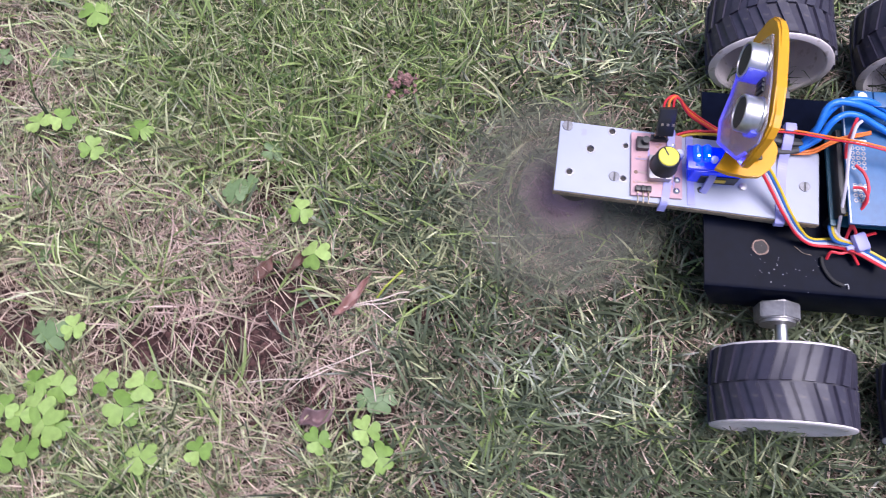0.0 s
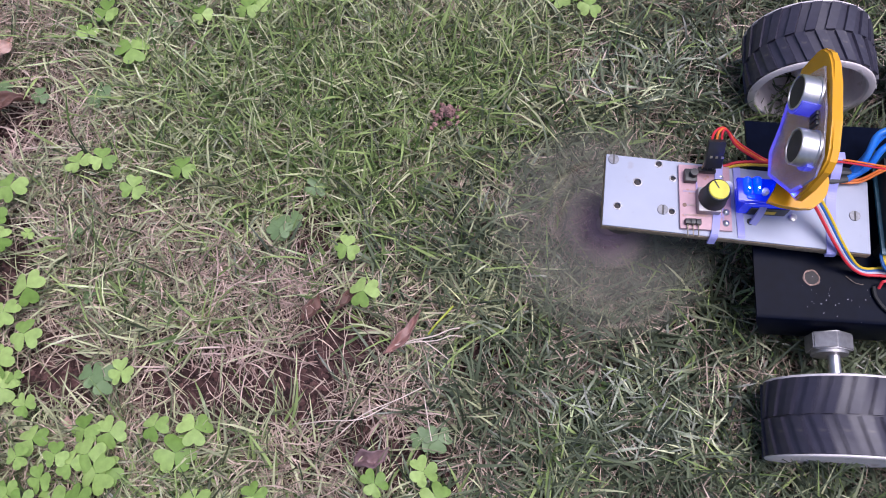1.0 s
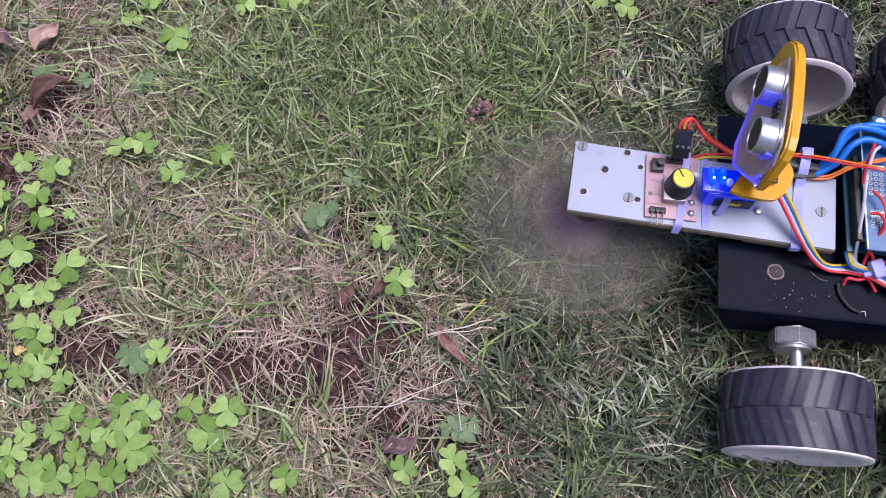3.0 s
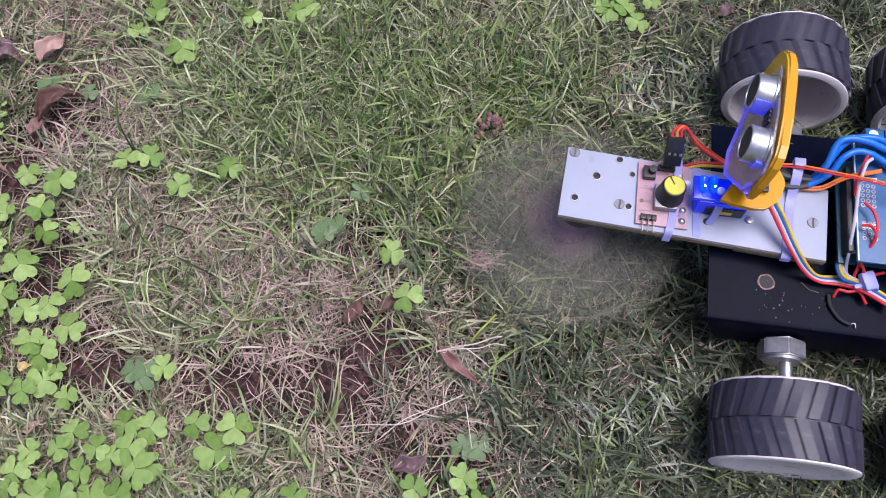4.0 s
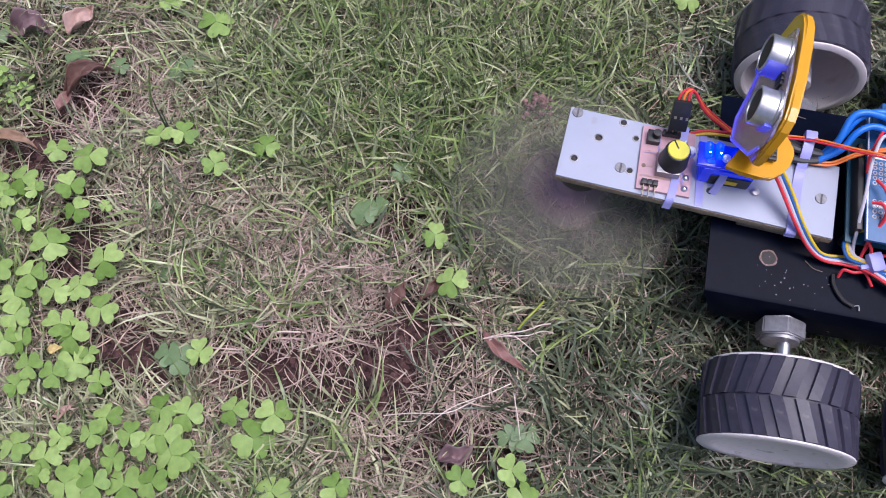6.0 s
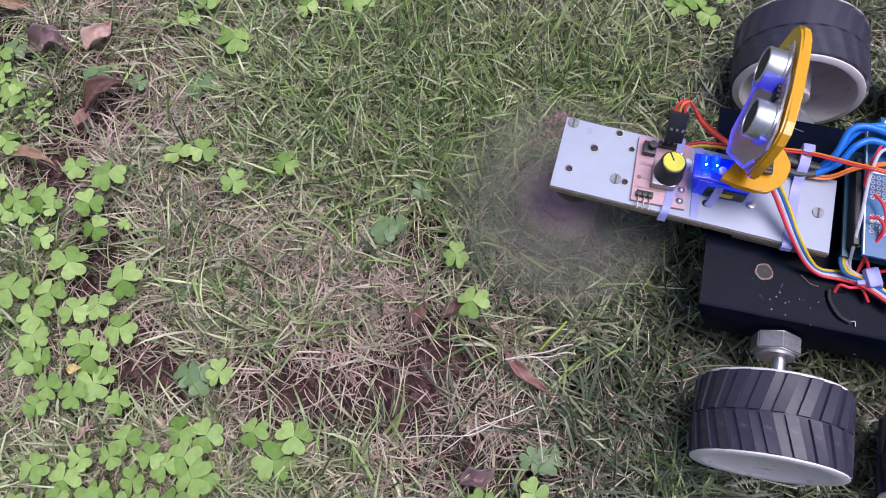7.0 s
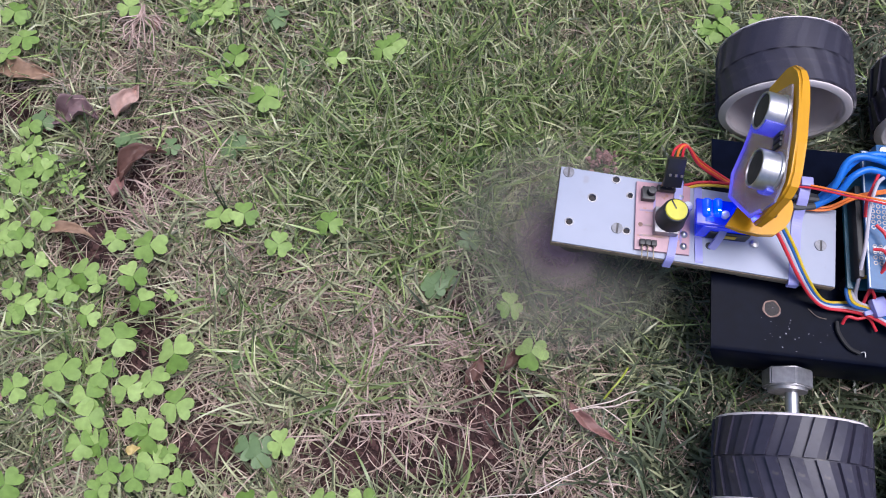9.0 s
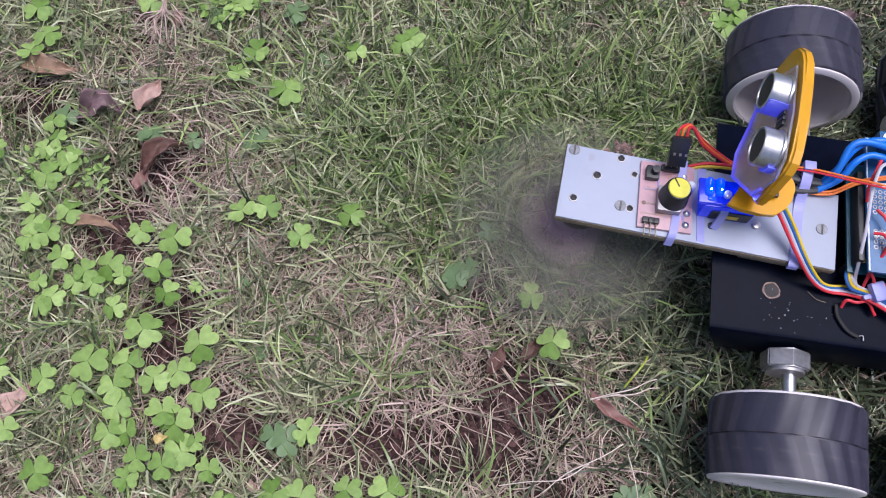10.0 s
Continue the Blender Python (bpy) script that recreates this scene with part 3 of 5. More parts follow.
def build_leaves():
    dry_leaf("curled tan dry leaf lying in the grass", LEAF_TAN, -.284, .146, -8, .034, .015, .05, 1.0, .06)
    dry_leaf("shrivelled purplish dry leaf on the lawn", LEAF_PURPLE, -.2515, .1195, -12, .027, .021, -.3, 1.2, .08, wrinkle=.45)
    dry_leaf("pale pinkish dry leaf standing in the grass", LEAF_PINK, -.2245, .124, 62, .023, .015, .05, 1.3, .1, z=.006, tilt=20, wrinkle=.3)
    dry_leaf("dark brown curled dry leaf on bare soil", LEAF_BROWN, -.216, .088, 26, .031, .016, -.42, 1.5, .12, wrinkle=.3)
    dry_leaf("small reddish brown dry leaf on bare soil", LEAF_RED, -.2255, .073, 70, .014, .008, .1, .8, .05)
    dry_leaf("narrow orange-tan rolled dry leaf on straw", LEAF_TAN, -.249, .0475, -14, .029, .009, -.12, 1.2, .12)
    global blown_leaf
    blown_leaf = dry_leaf("long reddish brown dry leaf on the lawn", LEAF_RED, .0115, -.0685, -42, .030, .0078, .22, 1.2, .03, z=.009)
    dry_leaf("brown dry leaf half hidden in the grass", LEAF_BROWN, -.040, -.0385, 60, .017, .009, .1, .9, .05)
    dry_leaf("brown dry leaf half hidden in the grass", LEAF_BROWN, -.0215, -.034, 48, .018, .007, .1, 1.0, .05)
    dry_leaf("pale tan dry leaf beside the clover", LEAF_PINK, -.2795, -.0475, 52, .026, .014, .05, .7, .05)
    dry_leaf("small yellowed leaf scrap among clover", YELLOWED, -.204, -.069, 10, .007, .005, .0, .5, .02, z=.012)
    dry_leaf("crumpled dark leaf scrap in the lawn", LEAF_PURPLE, .176, .150, 30, .012, .009, .1, 1.0, .08, wrinkle=.5)


build_leaves()


def build_soil_lump():
    """A crumbly worm cast pushed up between the blades."""
    rng, bm = random.Random(8), bmesh.new()
    for k in range(90):
        a, d = rng.uniform(0, 6.3), abs(rng.gauss(0, 4.6))
        m = pose(d * math.cos(a) * MM, d * math.sin(a) * MM, (max(0.5, 6.5 - d) + rng.uniform(-1, 1)) * MM)
        vs = bmesh.ops.create_icosphere(bm, subdivisions=1, radius=rng.uniform(0.7, 1.6) * MM, matrix=m)["verts"]
        for v in vs:
            v.co += Vector((rng.uniform(-1, 1), rng.uniform(-1, 1), rng.uniform(-1, 1))) * 0.0003
    tagged(link("soil_lump", bm, LUMP, m=pose(.0345, .0685, 0.012)), "crumbly reddish soil lump between the grass blades", "soil")


build_soil_lump()
dry_leaf("crumpled purplish brown leaf on bare soil", LEAF_PURPLE, -.0095, -.1165, 25, .019, .012, .15, 1.1, .1, wrinkle=.5)


STALKS = [(((3, -62, 13), (13, -60.5, 16), (23, -59, 17), (31, -55.5, 15), (36, -54, 12)), 0.34), (((3.5, -62, 13), (13, -61.3, 15), (24, -61.4, 17), (31, -59, 16), (37, -58.4, 12)), 0.30),
          (((6, -62.4, 12), (16, -61, 16), (23, -65, 15), (29.6, -69.8, 11)), 0.24), (((-44, -99.7, 13), (-30.5, -99, 16), (-14.4, -98.8, 16), (-1, -92, 12)), 0.28), (((17, -89, 16), (18.4, -100, 17), (19.8, -110, 12)), 0.28),
          (((-24, -104, 11), (-12, -96, 15), (4, -90, 16), (16, -84, 13)), 0.26)]


def build_stalks():
    """Long bleached stalks lying singly over the turf."""
    for points, radius in STALKS:
        tagged(link("dry_stalk", wire(points, radius, bmesh.new(), seg=5, steps=4), PALE_STRAW, smooth=True), "long thin bleached grass stalk over the turf", "grass", group="bleached stalks")
    tagged(link("grass_blade", wire([(20, -57, 13), (24, -53, 17), (29, -48, 17), (33, -43, 14)], 0.55, bmesh.new(), seg=5, steps=4), YELLOW_BLADE, smooth=True), "single bright yellowing grass blade in the turf", "grass")


build_stalks()


def seedling(x, y, turn, size):
    """A weed seedling with paired oval leaflets along short stalks."""
    rng = random.Random(int(abs(x * y) * 1e7))
    plant = new("weed_seedling")
    tagged(plant, "small green weed seedling with paired oval leaflets", "weed", "weed seedlings in the lawn")
    plant.matrix_basis = pose(x, y, 0.0, 0, 0, turn) @ Matrix.Scale(size, 4)
    for k in range(4):
        a = radians(90 * k + rng.uniform(-25, 25))
        ca, sa = math.cos(a), math.sin(a)
        stalk = part("stalk", wire([(0, 0, -5), (3 * ca, 3 * sa, 8), (10 * ca, 10 * sa, 12)], 0.25, seg=5, steps=3), STALK, plant)
        for j in range(5):
            d, s = (4 + 1.8 * (j // 2) + (2.4 if j == 4 else 0), (1 if j % 2 else -1) if j < 4 else 0)
            bm = bmesh.new()
            ring = [bm.verts.new(Vector((2.6 + 2.4 * math.cos(w), 1.25 * math.sin(w), 0.25 * math.cos(2 * w))) * MM) for w in (2 * math.pi * i / 10 for i in range(10))]
            bm.faces.new(ring)
            bmesh.ops.transform(bm, matrix=pose(d * ca * MM, d * sa * MM, (8.5 + 0.35 * d) * MM, rng.uniform(-15, 15), rng.uniform(-15, 15), math.degrees(a) + 62 * s), verts=bm.verts)
            part("leaflet", bm, CLOVER, plant)


for x, y, turn, size in ((-.188, .177, 10, 1.1), (-.2486, .0744, 50, .9), (-.171, .180, 70, 1.0), (-.280, .083, 120, 1.0)):
    seedling(x, y, turn, size)
dry_leaf("pale crumpled leaf scrap among clover", LEAF_PINK, -.198, -.098, 30, .011, .006, .1, 1.6, .1, wrinkle=.8)
dry_leaf("pale crumpled leaf scrap on bare soil", LEAF_PINK, -.161, -.093, 100, .007, .005, .1, 1.2, .1, wrinkle=.8)


def build_straw_tuft():
    """A pulled-out tuft of dead grass, its few forked stalks fanned from one end."""
    rng, bm = random.Random(3), bmesh.new()
    for k in range(15):
        a = radians(-155 + 9.5 * k + rng.uniform(-8, 8))
        r, bend = rng.uniform(13, 24), rng.uniform(-4, 4)
        mid = (0.55 * r * math.cos(a) + bend, 0.55 * r * math.sin(a), 7 + rng.uniform(0, 4))
        wire([(rng.uniform(-1, 1), rng.uniform(2, 8), 6), (mid[0] * 0.3, mid[1] * 0.35, 8), mid, (r * math.cos(a), r * math.sin(a), rng.uniform(2, 6))], rng.uniform(0.25, 0.45), bm, seg=5, steps=4)
        if k % 2:
            b = a + rng.choice((-0.6, 0.6))
            wire([mid, (mid[0] + 4 * math.cos(b), mid[1] + 4 * math.sin(b), mid[2]), (mid[0] + 8 * math.cos(b), mid[1] + 8 * math.sin(b), mid[2] - 2)], rng.uniform(0.2, 0.32), bm, seg=5, steps=3)
    tagged(link("dead_grass_tuft", bm, PINK_STRAW, smooth=True, m=pose(-.217, .175, 0.009)), "pulled tuft of dead pinkish straw in the lawn", "grass")
    dry_leaf("reddish brown leaf scrap under dead straw", LEAF_RED, -.210, .176, 70, .013, .009, .1, 1.1, .1, wrinkle=.5)


build_straw_tuft()

# ---- the robot: local x runs to its rear, y to its right-hand wheel pair, origin on the ground under the front axle ----
robot = new("mowing_robot")
tagged(robot, "home-made four-wheeled mowing robot with black steel chassis and white sensor arm", "robot")
AXLE_Z, WHEEL_R = 33.0, 32.8


def wheel_rim(side):
    """A deep white cup, open towards the chassis, with a boss; side is +1 or -1."""
    bm = bmesh.new()
    s = side * 0.915
    lathe(bm, [(0.5, 18.9 * s), (24, 18.6 * s), (25.5, 19.4 * s), (27.5, 20.0 * s), (32.2, 19.8 * s), (32.7, 19.4 * s), (32.7, 18.7 * s), (30.6, 18.6 * s), (30.6, -18.6 * s), (31.9, -18.7 * s), (31.9, -19.4 * s), (31.4, -19.9 * s), (28.3, -20.2 * s), (27.2, -19.2 * s),
               (26.2, 8.0 * s), (25.2, 10.5 * s), (12.0, 12.0 * s), (9.0, 11.0 * s), (6.2, -8.0 * s), (6.0, -23.0 * s), (3.2, -23.4 * s)], axis="y", seg=56)
    return bm


def tyre_mesh(side):
    """The smooth rubber band under the tread."""
    return lathe(bmesh.new(), [(30.2, -17.4), (31.4, -17.4), (31.7, -17.0), (31.7, 17.0), (31.4, 17.4), (30.2, 17.4)], axis="y", seg=64, close=False)


SLATS, SLAT_LEAN = 21, 0.15


def slat_mesh(row):
    """One slanted, wedge-shaped tread slat of the inner or outer row."""
    bm, vs = bmesh.new(), []
    y0, y1 = ((-16.9, -0.4), (0.4, 16.9))[row]
    a1, drop = 2 * math.pi / SLATS * 0.985, 0.25 * row
    cuts = 4
    for c in range(cuts + 1):
        f = c / cuts
        y, sh = y0 + (y1 - y0) * f, SLAT_LEAN * (f if row == 0 else 1 - f)
        for a, r in ((0, 31.3), (0, 33.6 - drop), (a1 * 0.5, 33.3 - drop), (a1 * 0.53, 31.9 - drop), (a1, 32.4 - drop), (a1, 31.3)):
            vs.append(bm.verts.new((r * math.cos(a + sh) * MM, y * MM, r * math.sin(a + sh) * MM)))
    for c in range(cuts):
        for k in range(5):
            bm.faces.new([vs[c * 6 + i] for i in (k, k + 1, k + 7, k + 6)])
    bm.faces.new(vs[:6])
    bm.faces.new(vs[-6:])
    bmesh.ops.recalc_face_normals(bm, faces=bm.faces)
    me = bpy.data.meshes.new("tread_slat")
    bm.to_mesh(me)
    bm.free()
    me.materials.append(RUBBER)
    return me


SLAT = [slat_mesh(0), slat_mesh(1)]


def build_wheel(u, v, side, label, camber=0.0):
    rim = part("wheel", wheel_rim(side), WHITE_RIM, robot, label, m=pose(u * MM, v * MM, AXLE_Z * MM))
    rim["camber"] = camber
    part("tyre", tyre_mesh(side), RUBBER, rim, "black rubber tyre with slanted tread slats")
    for row in (0, 1):
        for k in range(SLATS):
            slat = new("tread_slat", SLAT[row])
            slat.matrix_basis = pose(0, 0, 0, 0, -360 * (k + 0.5 * row) / SLATS, 0)
            slat.parent = rim
    screw = lathe(bmesh.new(), [(1.4, 0), (1.4, 3.0), (0.9, 3.4)], at=(0, -15.0 * side, 5.6), axis="z", seg=10)
    part("set_screw", screw, STEEL, rim)
    return rim


WHEELS = [
    (build_wheel(-1.5, -97.2, -1, "front drive wheel, white plastic, open inside", 2.5), 2),
    (build_wheel(0, 96, 1, "front drive wheel, white plastic, spinning in the grass"), 1),
    (build_wheel(81, -97.2, -1, "rear drive wheel, white plastic, open inside"), 0),
    (build_wheel(81, 96, 1, "rear drive wheel, white plastic, open inside"), 0),
]


def build_chassis():
    bm = bmesh.new()
    # folded sheet: a top with a rounded bend and two flanges with cut front corners
    prof = [(-53.5, 22), (-53.5, 47.5), (-52.8, 49.3), (-51.0, 50.0), (48.5, 50.0), (50.3, 49.3), (51.0, 47.5), (51.0, 22)]
    inner = [(-51.9, 22), (-51.9, 46.6), (-50.4, 48.4), (48.0, 48.4), (49.4, 46.6), (49.4, 22)]

    def front(z):
        return -42.0 + max(0.0, 48.0 - z) * 0.42
    ends = []
    for end in (0, 1):
        ends.append([[bm.verts.new(((front(z) if not end else 122.0) * MM, v * MM, z * MM)) for v, z in ring] for ring in (prof, inner)])
    for ring in (0, 1):
        a, b = ends[0][ring], ends[1][ring]
        for k in range(len(a) - 1):
            bm.faces.new((a[k], a[k + 1], b[k + 1], b[k]))
    for e in ends:
        o, i = e
        for q in ((o[0], o[1], i[1], i[0]), (o[1], o[2], i[1]), (o[2], o[3], i[2], i[1]), (o[3], o[4], i[3], i[2]), (o[4], o[5], i[4], i[3]), (o[5], o[6], i[4]), (o[6], o[7], i[5], i[4])):
            bm.faces.new(q)
    for k, j in ((0, 0), (7, 5)):
        bm.faces.new((ends[0][0][k], ends[1][0][k], ends[1][1][j], ends[0][1][j]))
    top = part("chassis", bm, BLACK_PAINT, robot, "black painted folded steel chassis with chips and grass dust")
    # drilled hole with a bare ring
    ring = lathe(bmesh.new(), [(3.3, 50.05), (3.4, 50.35), (3.9, 50.3), (4.1, 50.05)], at=(-15, -32, 0), seg=32, close=False)
    for k, vert in enumerate(ring.verts):
        vert.co.xy += Vector((math.sin(7.1 * k), math.cos(5.3 * k))) * 0.00016
    part("hole_rim", ring, BARE_RING, top, "rusty bare edge of a drilled hole")
    # nothing is cut here: a dark grey disc draws the hole
    part("hole", lathe(bmesh.new(), [(3.4, 50.1), (0.2, 50.12)], at=(-15, -32, 0), seg=24), MESH_GREY, top, "drilled hole drawn as a flat dark grey disc")
    part("rear_hole", lathe(bmesh.new(), [(3.6, 50.1), (0.2, 50.12)], at=(20.5, -16, 0), seg=20), PLASTIC_BLACK, top)
    rng = random.Random(4)
    for k in range(30):
        u, v, a = rng.uniform(-22, 15), rng.gauss(-43, 4), rng.uniform(0, 3)
        if 7 < k < 11:
            u, v = rng.uniform(-30, 20), rng.uniform(30, 45)
        n = rng.uniform(0.15, 0.55) if k not in (2, 9) else 5.0
        w = 0.16 if n > 1 else n * 0.5
        chip = wire([(u, v, 50.2), (u + n * math.cos(a), v + n * math.sin(a), 50.35)], w, seg=5, steps=2) if n < 1 else wire([(u - 5, v + 12, 50.3), (u - 2, v + 9, 50.9), (u, v + 8.4, 50.5), (u + 3, v + 8, 50.4)], 0.17, seg=5, steps=3)
        part("grass_dust", chip, W_WHITE if n < 1 else STRAW, top)
    for v0, s in ((-53.5, -1), (51.0, 1)):
        for u in (-2.0, 79.0):
            nut = bmesh.new()
            hexa = [(11.2 * math.cos(radians(30 + 60 * k)), 11.2 * math.sin(radians(30 + 60 * k))) for k in range(6)]
            slab(nut, hexa, lambda a, b, d, u=u, v0=v0, s=s: (u + a, v0 + s * (1.6 + d), AXLE_Z + b), 8.5)
            bmesh.ops.bevel(nut, geom=[e for e in nut.edges], offset=0.7 * MM, segments=2, affect="EDGES")
            part("motor_nut", nut, GALV, robot, "hexagonal zinc-plated motor mounting nut")
            ring = lathe(bmesh.new(), [(8.6, s * 10), (8.6, s * 11.6), (3.2, s * 11.8)], at=(u, v0, AXLE_Z), axis="y", seg=24)
            part("collar", ring, GALV, robot)
            shaft = lathe(bmesh.new(), [(3.0, s * 9), (3.0, s * 26)], at=(u + 2.0, v0, AXLE_Z), axis="y", seg=20)
            part("axle_shaft", shaft, STEEL, robot, "polished steel axle shaft")
            body = lathe(bmesh.new(), [(12.5, -s * 3), (12.5, -s * 44)], at=(u, v0, AXLE_Z - 1), axis="y", seg=24)
            part("drive_motor", body, GALV, robot)


build_chassis()

# the white arm is laid a few degrees off the chassis
ARM = pose(0, 0, 0, 0, 0, -3.2)
ARM_Z = 60.5


def arm_uv(u, v):
    """A place on the arm (from chassis axes) in the arm's own axes."""
    p = ARM.inverted() @ Vector((u, v, 0))
    return p.x, p.y


def build_arm():
    u0, u1, v0, v1 = -115.5, 9.8, -22.2, 14.6
    holes = [arm_uv(*p) for p in ((-99.7, 7.1), (-109.4, -5.7), (-89.3, 17.3), (-82.7, 10.1), (-83.7, -7.1))]
    radii = (1.7, 1.5, 1.5, 1.2, 1.4)
    bm = box(bmesh.new(), u0, u1, v0, v1, ARM_Z + 0.5, ARM_Z + 1.5, 0.3)
    arm = link("sensor_arm", bm, WHITE_SHEET, smooth=True)
    cut = bmesh.new()
    for (u, v), r in zip(holes, radii):
        lathe(cut, [(r, ARM_Z - 2), (r, ARM_Z + 4)], at=(u, v, 0), seg=18)
    cutter = link("cutter_body", cut, WHITE_SHEET)
    mod = arm.modifiers.new("holes", "BOOLEAN")
    mod.object, mod.operation, mod.solver = cutter, "DIFFERENCE", "EXACT"
    bpy.context.view_layer.update()
    done = bpy.data.meshes.new_from_object(arm.evaluated_get(bpy.context.evaluated_depsgraph_get()))
    arm.modifiers.clear()
    arm.data = done
    bpy.data.objects.remove(cutter)
    arm.parent, arm.matrix_basis = robot, ARM
    arm["label"] = "white laminated board arm, drilled and screwed to the chassis"
    core = box(bmesh.new(), u0 - 0.25, u1 + 0.25, v0 - 0.3, v1 + 0.25, ARM_Z - 3.2, ARM_Z + 0.45, 0.3)
    part("board_core", core, BOARD_EDGE, arm, "frayed brown underside of the board")
    rest = box(bmesh.new(), -30, 8, v0 + 2, v1 - 2, 50.3, ARM_Z - 3.25, 0.5)
    part("spacer", rest, BOARD_EDGE, arm)
    for (u, v), r in zip(holes, radii):
        part("hole_ring", lathe(bmesh.new(), [(r, ARM_Z + 1.45), (r + 0.1, ARM_Z + 1.75), (r + 0.55, ARM_Z + 1.72), (r + 0.65, ARM_Z + 1.45)], at=(u, v, 0), seg=18, close=False), GALV, arm)
        part("hole_core", lathe(bmesh.new(), [(r * 0.6, ARM_Z + 0.45), (r * 0.6, ARM_Z + 0.75), (0.2, ARM_Z + 0.8)], at=(u + 0.3, v - 0.2, 0), seg=14), MESH_GREY, arm)
        # a dark disc closes each hole at the bottom
        part("hole_bottom", lathe(bmesh.new(), [(r * 0.97, ARM_Z + 0.47), (r * 0.97, ARM_Z + 0.6), (0.2, ARM_Z + 0.6)], at=(u, v, 0), seg=14), HOLE_DARK, arm)
    for u, v in ((-111.1, 18.4), (-88.0, -6.4), (2.7, -4.0)):
        u, v = arm_uv(u, v)
        sc = bmesh.new()
        for half in (1, -1):
            edge = [(2.55 * math.cos(radians(a)), 2.55 * math.sin(radians(a))) for a in range(10, 171, 16)]
            slab(sc, [(a, b * half) for a, b in edge], lambda a, b, d, u=u, v=v: (u + b, v + a, ARM_Z + 1.5 + d), 0.55)
        part("slotted_screw", sc, SCREW, arm, "slotted zinc screw head", smooth=False)
        part("screw_slot", lathe(bmesh.new(), [(2.5, ARM_Z + 1.45), (2.5, ARM_Z + 1.72), (0.2, ARM_Z + 1.73)], at=(u, v, 0), seg=24), SLOT, arm)
    return arm


arm = build_arm()
TOP = ARM_Z + 1.5


def build_sensor_board():
    bm = box(bmesh.new(), -80.3, -56.0, -15.9, 16.9, TOP + 0.1, TOP + 1.7, 0.2)
    board = part("knob_board", bm, PCB_COPPER, robot, "pink bare copper circuit board with a dial")
    z = TOP + 1.7
    # etched tracks
    for a, b in (((-78, -9), (-60, -9)), ((-78, 3), (-72, 3)), ((-72, 3), (-72, 14)), ((-60, -12), (-60, -2)), ((-78, -4), (-70, -4))):
        w = 0.45
        t = box(bmesh.new(), min(a[0], b[0]) - w, max(a[0], b[0]) + w, min(a[1], b[1]) - w, max(a[1], b[1]) + w, z - 0.1, z + 0.12)
        part("track", t, FILM, board)
    part("drill_pad", lathe(bmesh.new(), [(1.0, z - 0.1), (1.0, z + 0.15), (0.3, z + 0.15)], at=(-78, -4, 0), seg=14), RUST, board)
    # dial
    part("dial_body", box(bmesh.new(), -72.6, -62.0, -8.4, 3.6, z, z + 4.6, 0.4), GALV, board, "metal dial housing")
    lathe_k = lathe(bmesh.new(), [(6.6, z + 3.6), (6.7, z + 4.6), (6.3, z + 5.6), (5.7, z + 13.6), (5.3, z + 14.3), (5.0, z + 14.5), (0.2, z + 14.5)], at=(-66.0, -1.6, 0), seg=36)
    knob = part("dial_knob", lathe_k, PLASTIC_BLACK, board, "black dial knob with a yellow cap")
    part("knob_cap", lathe(bmesh.new(), [(4.8, z + 14.3), (4.8, z + 14.9), (4.5, z + 15.2), (0.2, z + 15.3)], at=(-66.0, -1.6, 0), seg=32), KNOB_YELLOW, knob, "yellow cap")
    part("pointer", box(bmesh.new(), -67.5, -66.9, -1.6, 2.8, z + 15.15, z + 15.5, 0.1, turn=pose(0, 0, 0, 0, 0, 28)), PLASTIC_BLACK, knob)
    # push button
    part("button_base", box(bmesh.new(), -78.2, -72.4, 7.2, 13.4, z, z + 3.4, 0.3), PLASTIC_BLACK, board)
    part("button", lathe(bmesh.new(), [(2.0, z + 3.4), (1.8, z + 6.2), (0.2, z + 6.3)], at=(-74.4, 10.6, 0), seg=18), PLASTIC_BLACK, board, "black push button")
    # bent pins with black collar
    for k in range(3):
        u = -77.2 + 2.54 * k
        part("pin_collar", box(bmesh.new(), u - 1.2, u + 1.2, -14.2, -11.6, z, z + 2.5, 0.25), PLASTIC_BLACK, board)
        part("pin", wire([(u, -13, z + 1.4), (u, -16, z + 1.2), (u, -20.2, z + 0.9)], 0.34, seg=6, steps=2), GOLD, board, "brass header pin")
    # plug standing on upright pins
    for k in range(3):
        u = -70.0 + 2.54 * k
        part("upright_pin", wire([(u, 13.5, z), (u + 0.3, 15.0, z + 4.5), (u + 0.4, 16.5, z + 8)], 0.36, seg=6, steps=2), GOLD, board, "brass header pin")
    lean = pose(0, 0, 0, -38, 0, 4)
    part("pin_header", box(bmesh.new(), -71.4, -63.2, 12.6, 15.2, z, z + 2.6, 0.3), PLASTIC_BLACK, board)
    plug = part("plug", box(bmesh.new(), -70.6, -62.6, 15.8, 18.6, z + 5.5, z + 19.5, 0.3, turn=lean), PLASTIC_BLACK, board, "black three-way plug")
    for k in range(3):
        u = -69.0 + 2.54 * k
        part("plug_contact", box(bmesh.new(), u - 0.55, u + 0.55, 14.2, 14.7, z + 14.1, z + 15.3, 0.1, turn=lean), GOLD, plug)
    # lamps and solder
    lathe(led := bmesh.new(), [(2.4, z), (2.4, z + 2.0), (2.0, z + 3.4), (1.0, z + 4.2), (0.2, z + 4.4)], at=(-57.8, 6.2, 0), seg=20)
    part("indicator_led", led, LED_WHITE, board, "clear round indicator LED")
